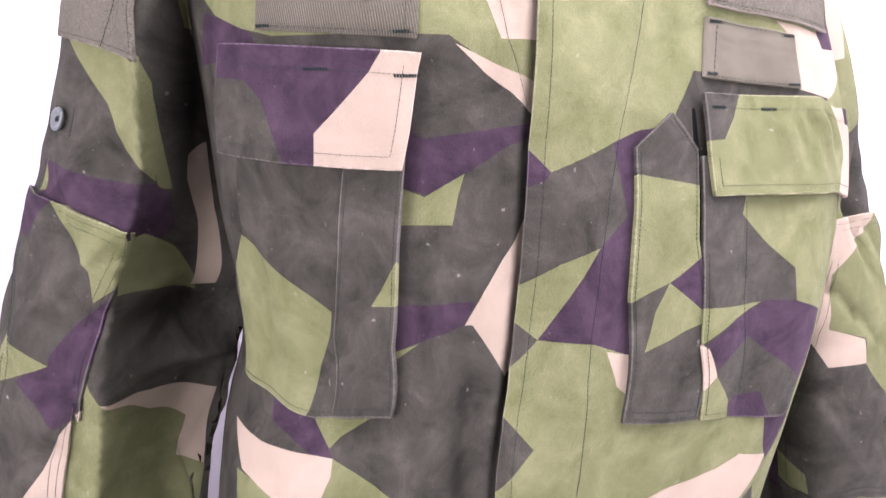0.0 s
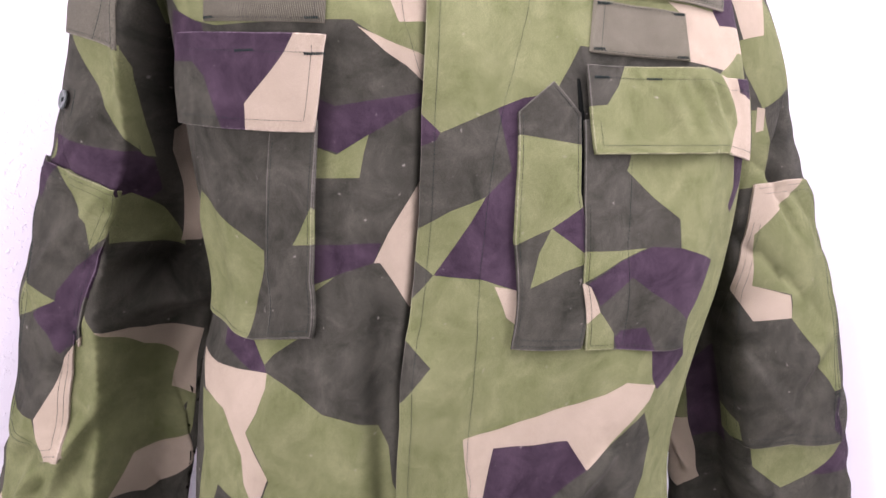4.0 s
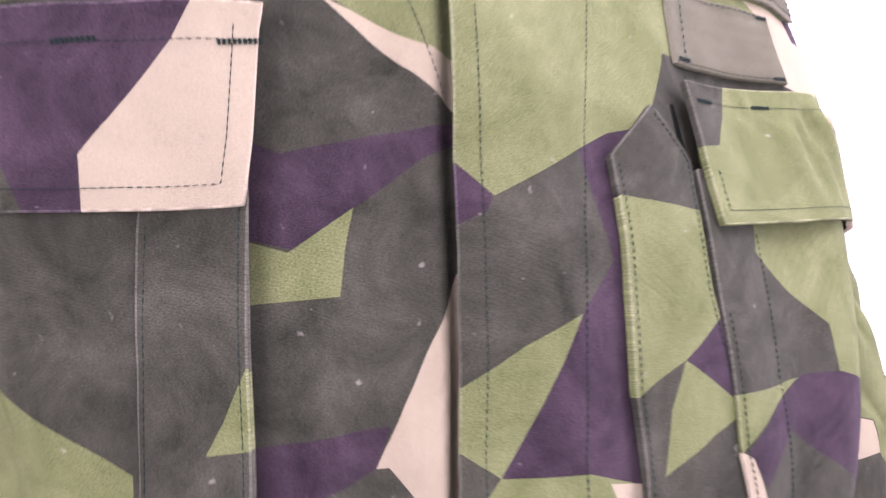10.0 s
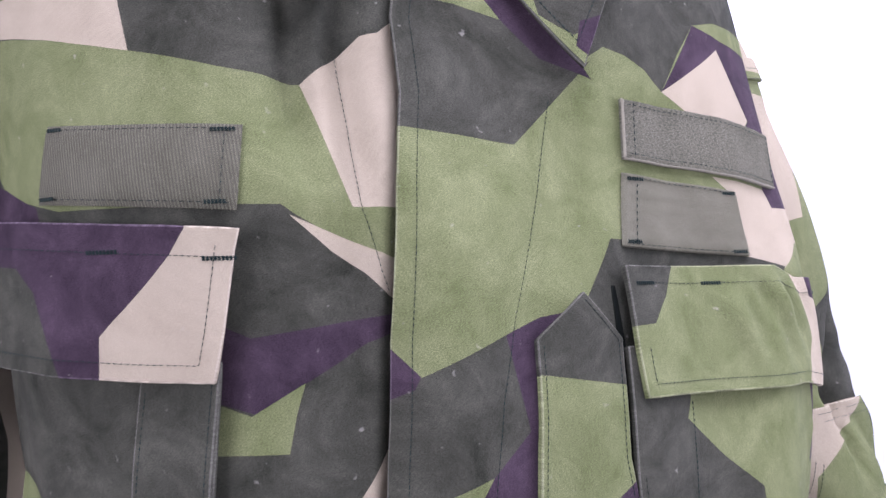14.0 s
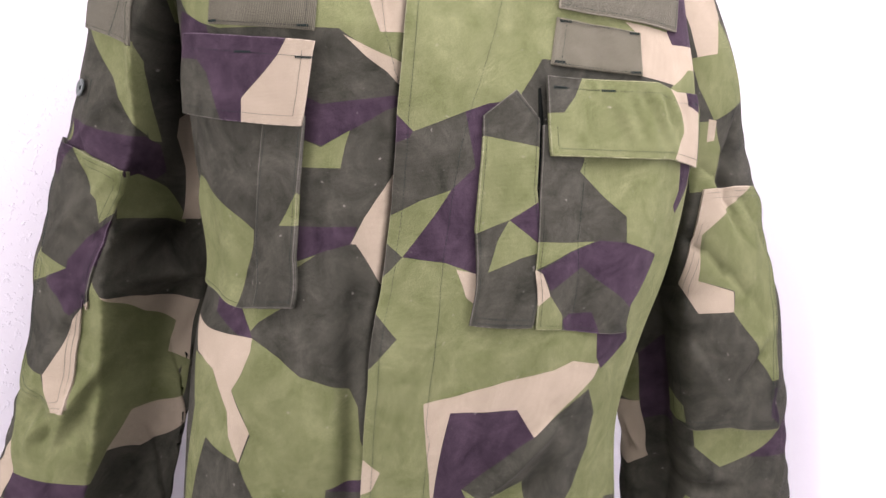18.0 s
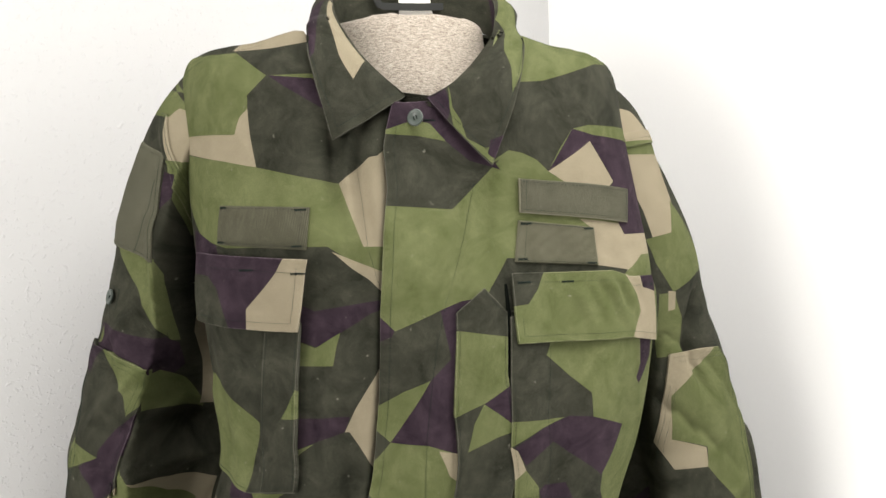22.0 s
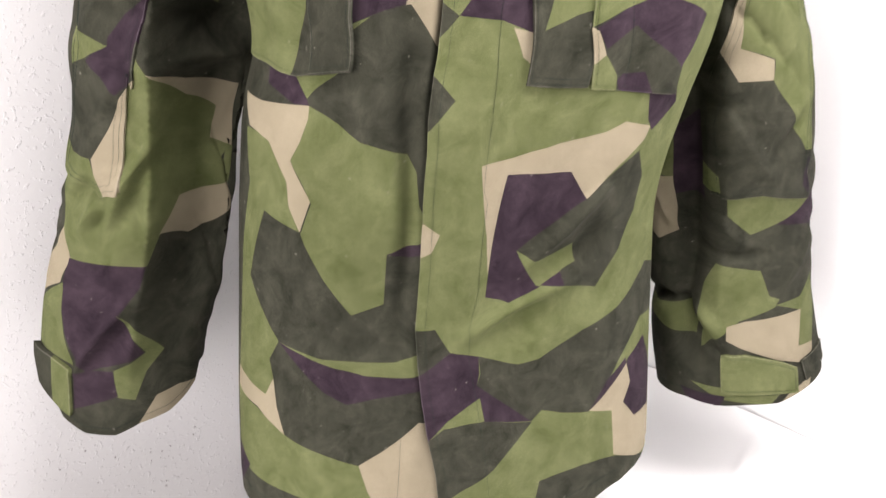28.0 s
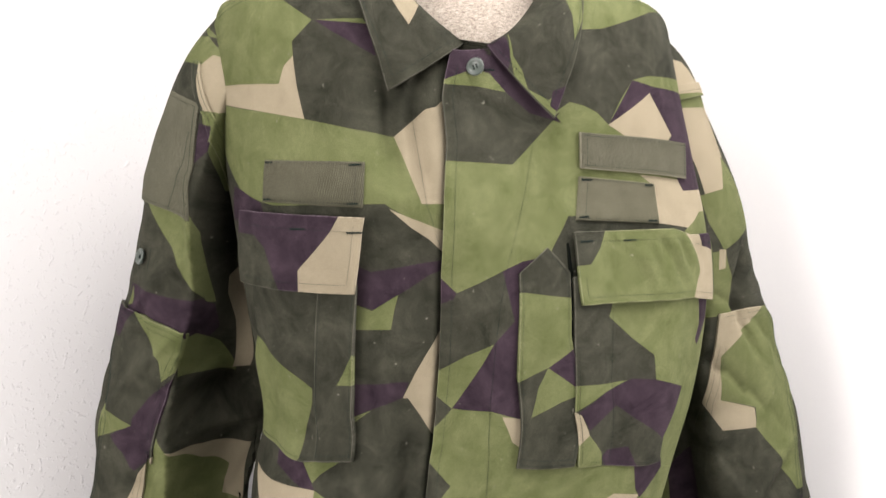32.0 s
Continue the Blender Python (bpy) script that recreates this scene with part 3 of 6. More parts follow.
def inside(points, ring):
    """Which points lie in a polygon."""
    x, y = points[:, 0], points[:, 1]
    r = np.asarray(ring, float)
    hit = np.zeros(len(points), bool)
    for (x0, y0), (x1, y1) in zip(r, np.roll(r, -1, 0)):
        if y0 == y1:
            continue
        hit ^= ((y0 > y) != (y1 > y)) & (x < (x1 - x0) * (y - y0) / (y1 - y0) + x0)
    return hit


def near_any(points, marks, reach):
    """Which points lie nearer than reach to one of the marks (by cells)."""
    cells = {}
    for m in marks:
        cells.setdefault((int(m[0] // reach), int(m[1] // reach)), []).append(m)
    out = np.zeros(len(points), bool)
    for n, p in enumerate(points):
        i, j = int(p[0] // reach), int(p[1] // reach)
        out[n] = any((p[0] - m[0]) ** 2 + (p[1] - m[1]) ** 2 < reach * reach for a in (i - 1, i, i + 1) for b in (j - 1, j, j + 1) for m in cells.get((a, b), ()))
    return out


def cloth(name, parent, outline, surface, ground, prints=(), lift=0.0, edge=0.0015, step=0.009, materials=CAMO, label=""):
    """A piece of sewn cloth: its outline in the surface's own (p, q), printed with patches of other colours, its edge turned down."""
    rim = resampled(outline, step)
    chains, spots = [rim], [rim]
    for _, ring in prints:
        pts = resampled(ring, step)
        chains.append(pts)
        spots.append(pts)
    fixed = np.concatenate(spots)
    lo, hi = rim.min(0), rim.max(0)
    gx, gy = np.meshgrid(np.arange(lo[0] + step / 2, hi[0], step), np.arange(lo[1] + step / 2, hi[1], step))
    gx[1::2] += step / 2
    grid = np.stack([gx.ravel(), gy.ravel()], -1)
    grid = grid[inside(grid, rim)]
    grid = grid[~near_any(grid, fixed, step * 0.45)]
    verts, edges, base = [], [], 0
    for c in chains:
        verts += [Vector(v) for v in c]
        edges += [(base + k, base + (k + 1) % len(c)) for k in range(len(c))]
        base += len(c)
    verts += [Vector(v) for v in grid]
    v2, _, f2, *_ = delaunay_2d_cdt(verts, edges, [], 0, 1e-6, False)
    v2 = np.array([tuple(v) for v in v2])
    f2 = np.array([f for f in f2 if len(f) == 3])
    mid = v2[f2].mean(1)
    c2 = v2[f2]
    area2 = np.abs(np.cross(c2[:, 1] - c2[:, 0], c2[:, 2] - c2[:, 0])) / 2
    keep = inside(mid, rim) & (area2 > step * step * 0.004)
    f2, mid = f2[keep], mid[keep]
    used = np.unique(f2)
    index = -np.ones(len(v2), int)
    index[used] = np.arange(len(used))
    v2, f2 = v2[used], index[f2]
    slots = np.full(len(f2), materials.index(ground))
    for colour, ring in prints:
        slots[inside(mid, ring)] = materials.index(colour)
    e = 0.002
    at = surface(v2[:, 0], v2[:, 1], lift)
    du = surface(v2[:, 0] + e, v2[:, 1], lift) - surface(v2[:, 0] - e, v2[:, 1], lift)
    dv = surface(v2[:, 0], v2[:, 1] + e, lift) - surface(v2[:, 0], v2[:, 1] - e, lift)
    normal = np.cross(du, dv)
    normal /= np.linalg.norm(normal, axis=1, keepdims=True) + 1e-12
    # outwards is the way that more lift takes it
    away = surface(v2[:, 0], v2[:, 1], lift + 0.01) - at
    turn = np.sign((normal * away).sum(1, keepdims=True))
    normal = normal * np.where(turn == 0, 1, turn)
    a, b, c = at[f2[:, 0]], at[f2[:, 1]], at[f2[:, 2]]
    flip = (np.cross(b - a, c - a) * normal[f2[:, 0]]).sum(1) < 0
    f2[flip] = f2[flip][:, ::-1]
    # the turned-down edge
    count = {}
    for n, f in enumerate(f2):
        for k in range(3):
            i, j = int(f[k]), int(f[(k + 1) % 3])
            count[(i, j)] = n
    border = [(i, j, n) for (i, j), n in count.items() if (j, i) not in count]
    faces, N, drop, bead = [tuple(f) for f in f2], len(at), edge + 0.0012, 0.0009
    side = {}
    for i, j, n in border:
        d = np.cross(at[j] - at[i], normal[i])
        d /= np.linalg.norm(d) + 1e-12
        for k in (i, j):
            side[k] = side.get(k, 0) + d
    side = {k: v / (np.linalg.norm(v) + 1e-12) for k, v in side.items()}
    extra, ids, extra_slots = [], {}, []

    def ring_vert(i, k):
        """The edge rolls over: first a rounded bead, then straight down."""
        if (i, k) not in ids:
            ids[(i, k)] = N + len(extra)
            out, up = side[i], normal[i]
            place = (at[i], at[i] + out * bead * 0.75 - up * bead * 0.3, at[i] + out * bead - up * bead, at[i] + out * bead * 0.6 - up * (drop + bead))[k]
            lean = (up, up * 0.72 + out * 0.7, out, out)[k]
            extra.append((place, v2[i], lean))
        return ids[(i, k)]

    for i, j, n in border:
        for k in range(3):
            faces.append((ring_vert(j, k), ring_vert(i, k), ring_vert(i, k + 1), ring_vert(j, k + 1)))
            extra_slots.append(slots[n] + (4 if materials is CAMO and k < 2 else 0))
    points, flat, normals = at, v2, normal
    if extra:
        points = np.concatenate([at, [x[0] for x in extra]])
        flat = np.concatenate([v2, [x[1] for x in extra]])
        normals = np.concatenate([normal, [x[2] for x in extra]])
        normals /= np.linalg.norm(normals, axis=1, keepdims=True) + 1e-12
        slots = np.concatenate([slots, extra_slots])
    return mesh_object(name, points, faces, list(materials + CAMO_RUBBED if materials is CAMO else materials), parent, label, True, slots, flat, normals)


def stitches(parent, points, surface, lift, material=None, length=0.0027, gap=0.0005, width=0.00050):
    """A row of sewn stitches along a line of (p, q): each one a small rounded thread."""
    line = resampled(points, 0.0008, closed=False)
    at = surface(line[:, 0], line[:, 1], lift)
    off = surface(line[:, 0], line[:, 1], lift + 0.01) - at
    off /= np.linalg.norm(off, axis=1, keepdims=True) + 1e-12
    run = np.r_[0, np.cumsum(np.linalg.norm(np.diff(at, axis=0), axis=1))]
    verts, faces, s = [], [], 0.0
    while s + length < run[-1]:
        ends = []
        for d in (s, s + length / 2, s + length):
            ends.append((np.array([np.interp(d, run, at[:, k]) for k in range(3)]), np.array([np.interp(d, run, off[:, k]) for k in range(3)])))
        along = ends[2][0] - ends[0][0]
        along /= np.linalg.norm(along) + 1e-12
        k = len(verts)
        for (c, up), w, z in zip(ends, (0.35, 1.0, 0.35), (-0.0002, 0.0005, -0.0002)):
            across = np.cross(along, up)
            verts += [c - across * width / 2 * w - up * 0.0003, c + up * z, c + across * width / 2 * w - up * 0.0003]
        for r in (0, 3):
            faces += [(k + r, k + r + 1, k + r + 4, k + r + 3), (k + r + 1, k + r + 2, k + r + 5, k + r + 4)]
        s += length + gap
    if faces:
        return mesh_object("stitching", verts, faces, material or THREAD, parent)


def thing(name, at, label, category, group="", kind=""):
    ob = new(name)
    ob.empty_display_size = 0.05
    ob.location = at
    return tagged(ob, label, category, group, kind)


# ---- the room ----
def slab(name, corners, depth, material, kind="structure", parent=None, label="", category=""):
    """A flat piece with thickness: corners in order, pushed back by the vector depth."""
    bm = bmesh.new()
    top = [bm.verts.new(c) for c in corners]
    low = [bm.verts.new(Vector(c) + Vector(depth)) for c in corners]
    n = len(top)
    bm.faces.new(top)
    bm.faces.new(low[::-1])
    for i in range(n):
        bm.faces.new((top[i], low[i], low[(i + 1) % n], top[(i + 1) % n]))
    bmesh.ops.recalc_face_normals(bm, faces=bm.faces)
    return tagged(part(name, bm, material, parent, label, smooth=False), "", category, "", kind)


def room_wall(name, a, b, outwards, material, opening=None, label=""):
    """A wall from a to b (room_point pairs); opening: centre along it, centre height, width, height."""
    a, b = Vector(a), Vector(b)
    run = (b - a).normalized()
    length, up = (b - a).length, Vector((0, 0, 1))
    if opening is None:
        spans = [(0, length, 0, ROOM_H)]
    else:
        c, z, w, h = opening
        spans = [(0, c - w / 2, 0, ROOM_H), (c + w / 2, length, 0, ROOM_H), (c - w / 2, c + w / 2, 0, z - h / 2), (c - w / 2, c + w / 2, z + h / 2, ROOM_H)]
    bm = bmesh.new()
    for x0, x1, z0, z1 in spans:
        ring = [a + run * x0 + up * z0, a + run * x1 + up * z0, a + run * x1 + up * z1, a + run * x0 + up * z1]
        top = [bm.verts.new(c) for c in ring]
        low = [bm.verts.new(c + Vector(outwards) * 0.12) for c in ring]
        bm.faces.new(top), bm.faces.new(low[::-1])
        for i in range(4):
            bm.faces.new((top[i], low[i], low[(i + 1) % 4], top[(i + 1) % 4]))
    bmesh.ops.recalc_face_normals(bm, faces=bm.faces)
    return tagged(part(name, bm, material, None, label, smooth=False), label, "wall", "", "structure")


room_wall("wall_north", room_point(0, 0, 0), room_point(ROOM_L, 0, 0), -ALONG_R, STIPPLE, None, "white painted wall with a stippled roller texture, greyed to imitate its dimmer light")
room_wall("wall_east", room_point(0, 0, 0), room_point(0, ROOM_R, 0), -ALONG_L, WALL, SIDE_LIGHT_B, "smooth white painted wall beside the table, with an opening for an added light")
# Added, unseen walls and floor that hold the bounced light down.
room_wall("wall_west", room_point(ROOM_L, 0, 0), room_point(ROOM_L, ROOM_R, 0), ALONG_L, UNSEEN_WALL, SIDE_LIGHT_A, "unseen wall, darkened to cut bounced light, with an opening for an added light")
room_wall("wall_south", room_point(0, ROOM_R, 0), room_point(ROOM_L, ROOM_R, 0), ALONG_R, UNSEEN_WALL, None, "unseen wall, darkened to cut bounced light")
slab("floor", [room_point(-0.12, -0.12, 0), room_point(ROOM_L + 0.12, -0.12, 0), room_point(ROOM_L + 0.12, ROOM_R + 0.12, 0), room_point(-0.12, ROOM_R + 0.12, 0)], (0, 0, -0.1), FLOORMAT, label="unseen floor, darkened to cut bounced light", category="floor")


# Unseen ceiling, added to limit bounce and frame the overhead lamp.
def ceiling_with_opening(l, r, w, d):
    bm = bmesh.new()
    l0, l1, r0, r1 = l - w / 2, l + w / 2, r - d / 2, r + d / 2
    for a0, a1, b0, b1 in ((-0.12, ROOM_L + 0.12, -0.12, r0), (-0.12, ROOM_L + 0.12, r1, ROOM_R + 0.12), (-0.12, l0, r0, r1), (l1, ROOM_L + 0.12, r0, r1)):
        ring = [room_point(a0, b0, ROOM_H), room_point(a1, b0, ROOM_H), room_point(a1, b1, ROOM_H), room_point(a0, b1, ROOM_H)]
        low, top = [bm.verts.new(c) for c in ring], [bm.verts.new(c + Vector((0, 0, 0.1))) for c in ring]
        bm.faces.new(low), bm.faces.new(top[::-1])
        for i in range(4):
            bm.faces.new((low[i], top[i], top[(i + 1) % 4], low[(i + 1) % 4]))
    bmesh.ops.recalc_face_normals(bm, faces=bm.faces)
    return tagged(part("ceiling", bm, CEILING, None, "", smooth=False), "unseen ceiling, darkened to cut bounced light, with an opening for an added light", "ceiling", "", "structure")


ceiling_with_opening(*TOP_LIGHT)

# ---- the table that the dress form stands on ----
TABLE_TOP = 0.75
table = thing("table", room_point(0.55, 0.45, 0), "white painted table pushed into the corner of two walls", "table")


def local(parent, p):
    return Vector(p) - Vector(parent.location)


def board(name, ring, z0, z1, parent, material, label=""):
    """A board with eased edges; ring: corners as (along the stippled wall, along the smooth wall)."""
    bm = bmesh.new()
    top = [bm.verts.new(local(parent, room_point(l, r, z1))) for l, r in ring]
    low = [bm.verts.new(local(parent, room_point(l, r, z0))) for l, r in ring]
    n = len(ring)
    bm.faces.new(top), bm.faces.new(low[::-1])
    for i in range(n):
        bm.faces.new((top[i], low[i], low[(i + 1) % n], top[(i + 1) % n]))
    bmesh.ops.recalc_face_normals(bm, faces=bm.faces)
    bmesh.ops.bevel(bm, geom=list(bm.edges), offset=0.0003, segments=1, affect="EDGES")
    return part(name, bm, material, parent, label, smooth=False)


board("tabletop", [(0.020, 0.030), (1.15, 0.265), (1.15, 1.14), (0.020, 1.14)], TABLE_TOP - 0.036, TABLE_TOP - 0.006, table, TABLE_WHITE)
for l in (0.06, 1.05):
    for r in (0.30, 1.05):
        board("leg", [(l, r), (l + 0.05, r), (l + 0.05, r + 0.05), (l, r + 0.05)], 0.0, TABLE_TOP - 0.0365, table, TABLE_WHITE)


# ---- the white sheet spread over the table ----
SHEET = plain_material("white_cotton_sheet", (0.80, 0.80, 0.80), 0.85, 420, 0.03, 0.10, 0.0006)


def sheet():
    """A sheet with a few soft creases; its edges roll over the table's rim and hang down."""
    creases = (((0.065, 0.506), (0.267, 0.585), 0.0050, 0.007), ((0.380, 0.484), (0.413, 0.530), 0.0040, 0.006), ((0.780, 0.194), (0.797, 0.236), 0.0032, 0.006), ((0.200, 0.700), (0.460, 0.820), 0.0030, 0.014), ((0.640, 0.330), (0.900, 0.420), 0.0020, 0.012))
    nu, nv, hang = 150, 150, 7
    bm = bmesh.new()
    rows = []
    for a in range(-hang, nu + 1):
        row = []
        for b in range(-hang, nv + 1):
            u, v = max(a, 0) / nu, max(b, 0) / nv
            l = 0.012 + 1.138 * u
            r = 0.018 + 0.237 * u
            r += (1.15 - r) * v
            z = TABLE_TOP + 0.0011 * noise.noise((l * 9, r * 9, 1.0)) + 0.0005 * noise.noise((l * 31, r * 31, 2.0))
            for (l0, r0), (l1, r1), height, width in creases:
                n = math.dist((l0, r0), (l1, r1))
                k = min(max(((l - l0) * (l1 - l0) + (r - r0) * (r1 - r0)) / n**2, 0), 1)
                d = math.dist((l, r), (l0 + k * (l1 - l0), r0 + k * (r1 - r0)))
                z += height * math.sin(math.pi * (0.1 + 0.8 * k)) * math.exp(-(d / width) ** 2)
            over = max(-a, -b, 0)
            if over:
                bend = min(over, 3) / 3 * math.pi / 2
                out = 0.008 * math.sin(bend)
                z -= 0.008 * (1 - math.cos(bend)) + max(0, over - 3) * 0.018
                l -= out if a < 0 else 0
                r -= out if b < 0 else 0
            row.append(bm.verts.new(room_point(l, r, z)))
        rows.append(row)
    for p, q in zip(rows, rows[1:]):
        for k in range(len(p) - 1):
            bm.faces.new((p[k], p[k + 1], q[k + 1], q[k]))
    bmesh.ops.recalc_face_normals(bm, faces=bm.faces)
    ob = part("sheet", bm, SHEET, None)
    return tagged(ob, "creased white cotton sheet spread over the table", "sheet")


sheet()

# small dark scuffs low on the stippled wall
SCUFF = plain_material("grey_scuff", (0.28, 0.27, 0.27), 0.8, 300, 0.3)
wall_north = bpy.data.objects["wall_north"]
_rng = random.Random(5)
for l, z in ((0.782, 0.786), (0.785, 0.774), (0.826, 0.751), (0.852, 0.769), (0.852, 0.754), (0.835, 0.764), (0.839, 0.754), (0.822, 0.768), (0.834, 0.712), (0.835, 0.704), (0.902, 0.78), (0.93, 0.748), (0.941, 0.805), (0.977, 0.789)):
    bm = bmesh.new()
    ring, r = [], _rng.uniform(0.0010, 0.0019)
    for k in range(7):
        a, d = k * math.tau / 7, r * _rng.uniform(0.6, 1.2)
        ring.append(bm.verts.new(room_point(l + d * math.cos(a) * 0.8, 0.0006, z + 1.3 * d * math.sin(a))))
    tip = bm.verts.new(room_point(l, 0.0012, z))
    for k in range(7):
        bm.faces.new((ring[k], ring[(k + 1) % 7], tip))
    bmesh.ops.recalc_face_normals(bm, faces=bm.faces)
    part("scuff_mark", bm, SCUFF, wall_north, "small grey scuff", smooth=False)

# ---- the print: patches in the cloth's own measure ----
PRINTS, OUTLINES = {}, {}


def patch(piece, colour, *ring):
    PRINTS.setdefault(piece, []).append((colour, ring))


def outline(piece, *ring):
    OUTLINES[piece] = ring


outline("edge_r", (-0.023, 0.906), (-0.028, 0.889), (-0.032, 0.873), (-0.034, 0.832), (-0.044, 0.784), (-0.051, 0.741), (-0.056, 0.706), (-0.059, 0.667), (-0.063, 0.627), (-0.069, 0.587), (-0.071, 0.56), (-0.07, 0.528), (-0.058, 0.46), (-0.052, 0.389), (-0.052, 0.342), (-0.056, 0.273), (-0.053, 0.234), (-0.048, 0.19), (-0.041, 0.145), (-0.032, 0.096), (-0.026, 0.038))
patch("front_l", GREEN, (-0.36, 0.991), (-0.306, 0.996), (-0.186, 0.99), (-0.144, 0.957), (-0.167, 0.936), (-0.167, 0.92), (-0.178, 0.912), (-0.187, 0.894), (-0.295, 0.898), (-0.343, 0.94), (-0.36, 0.965))
patch("front_l", BEIGE, (-0.328, 0.902), (-0.187, 0.894), (-0.179, 0.911), (-0.167, 0.921), (-0.166, 0.892), (-0.162, 0.858), (-0.203, 0.866), (-0.328, 0.887))
patch("front_l", GREEN, (-0.324, 0.885), (-0.203, 0.866), (-0.162, 0.858), (-0.115, 0.846), (-0.078, 0.838), (-0.064, 0.773), (-0.026, 0.772), (-0.031, 0.731), (-0.054, 0.744), (-0.091, 0.769), (-0.097, 0.774), (-0.217, 0.775), (-0.27, 0.787), (-0.324, 0.834))
patch("front_l", BEIGE, (-0.078, 0.838), (-0.057, 0.855), (-0.047, 0.864), (-0.039, 0.865), (-0.026, 0.877), (-0.01, 0.88), (-0.026, 0.772), (-0.064, 0.773))
patch("front_l", BEIGE, (-0.094, 0.769), (-0.074, 0.759), (-0.051, 0.748), (-0.041, 0.744), (-0.043, 0.72), (-0.054, 0.729), (-0.063, 0.74), (-0.077, 0.751))
patch("front_l", GREEN, (-0.144, 0.957), (-0.094, 0.956), (-0.09, 0.95), (-0.125, 0.954))
patch("front_l", PLUM, (-0.142, 0.957), (-0.09, 0.95), (-0.084, 0.916), (-0.125, 0.944))
patch("front_l", BEIGE, (-0.192, 0.993), (-0.177, 1.015), (-0.128, 1.02), (-0.092, 1.02), (-0.09, 0.998), (-0.14, 0.992))
patch("front_l", PLUM, (-0.294, 0.796), (-0.272, 0.791), (-0.236, 0.778), (-0.233, 0.761), (-0.325, 0.761))
patch("front_l", PLUM, (-0.144, 0.722), (-0.118, 0.71), (-0.084, 0.715), (-0.043, 0.721), (-0.043, 0.714), (-0.065, 0.706), (-0.077, 0.698), (-0.119, 0.674), (-0.138, 0.68), (-0.148, 0.687))
patch("front_l", GREEN, (-0.147, 0.679), (-0.134, 0.678), (-0.121, 0.673), (-0.095, 0.688), (-0.1, 0.674), (-0.105, 0.655), (-0.149, 0.655))
patch("front_l", PLUM, (-0.164, 0.603), (-0.094, 0.604), (-0.101, 0.588), (-0.123, 0.583), (-0.167, 0.568))
patch("front_l", GREEN, (-0.163, 0.569), (-0.135, 0.578), (-0.158, 0.564))
patch("front_l", BEIGE, (-0.052, 0.665), (-0.069, 0.638), (-0.088, 0.612), (-0.101, 0.588), (-0.096, 0.588), (-0.088, 0.576), (-0.072, 0.552), (-0.055, 0.558))
patch("front_l", PLUM, (-0.265, 0.534), (-0.225, 0.532), (-0.21, 0.524), (-0.188, 0.5), (-0.208, 0.5), (-0.238, 0.51), (-0.26, 0.516))
patch("front_l", GREEN, (-0.226, 0.534), (-0.164, 0.537), (-0.164, 0.529), (-0.186, 0.515), (-0.193, 0.506), (-0.213, 0.523))
patch("front_l", BEIGE, (-0.321, 0.502), (-0.266, 0.499), (-0.188, 0.5), (-0.186, 0.488), (-0.193, 0.466), (-0.204, 0.448), (-0.193, 0.434), (-0.173, 0.41), (-0.185, 0.376), (-0.202, 0.402), (-0.207, 0.427), (-0.231, 0.453), (-0.241, 0.463), (-0.27, 0.47), (-0.289, 0.472))
patch("front_l", GREEN, (-0.188, 0.5), (-0.167, 0.493), (-0.151, 0.486), (-0.125, 0.469), (-0.074, 0.455), (-0.063, 0.438), (-0.056, 0.404), (-0.044, 0.381), (-0.043, 0.365), (-0.086, 0.357), (-0.088, 0.3), (-0.122, 0.286), (-0.154, 0.325), (-0.177, 0.36), (-0.184, 0.374), (-0.172, 0.407), (-0.183, 0.424), (-0.204, 0.448), (-0.193, 0.466), (-0.186, 0.488))
patch("front_l", GREEN, (-0.299, 0.47), (-0.27, 0.47), (-0.241, 0.463), (-0.231, 0.453), (-0.207, 0.427), (-0.202, 0.402), (-0.185, 0.376), (-0.195, 0.379), (-0.243, 0.392), (-0.264, 0.346), (-0.277, 0.31), (-0.252, 0.282), (-0.216, 0.245), (-0.232, 0.222), (-0.225, 0.2), (-0.24, 0.178), (-0.322, 0.19), (-0.304, 0.336), (-0.28, 0.416))
patch("front_l", BEIGE, (-0.322, 0.19), (-0.24, 0.178), (-0.225, 0.2), (-0.219, 0.167), (-0.207, 0.137), (-0.231, 0.145), (-0.257, 0.159), (-0.331, 0.162))
patch("front_l", GREEN, (-0.216, 0.245), (-0.181, 0.237), (-0.157, 0.232), (-0.114, 0.231), (-0.075, 0.234), (-0.055, 0.242), (-0.04, 0.248), (-0.04, 0.221), (-0.061, 0.216), (-0.114, 0.213), (-0.14, 0.221), (-0.175, 0.232))
patch("front_l", PLUM, (-0.216, 0.245), (-0.175, 0.232), (-0.14, 0.221), (-0.104, 0.213), (-0.062, 0.216), (-0.035, 0.218), (-0.035, 0.203), (-0.067, 0.198), (-0.126, 0.181), (-0.152, 0.194), (-0.182, 0.218))
patch("front_l", GREEN, (-0.328, 0.164), (-0.257, 0.157), (-0.207, 0.137), (-0.174, 0.127), (-0.139, 0.115), (-0.112, 0.106), (-0.105, 0.084), (-0.091, 0.051), (-0.073, 0.047), (-0.02, 0.049), (-0.014, 0.014), (-0.089, 0.019), (-0.12, 0.049), (-0.18, 0.062), (-0.228, 0.066), (-0.284, 0.073), (-0.324, 0.091))
patch("front_l", BEIGE, (-0.112, 0.106), (-0.072, 0.139), (-0.051, 0.163), (-0.03, 0.157), (-0.015, 0.049), (-0.073, 0.046), (-0.091, 0.048), (-0.103, 0.074))
patch("front_l", PLUM, (-0.328, 0.096), (-0.282, 0.079), (-0.332, 0.035), (-0.332, 0.046))
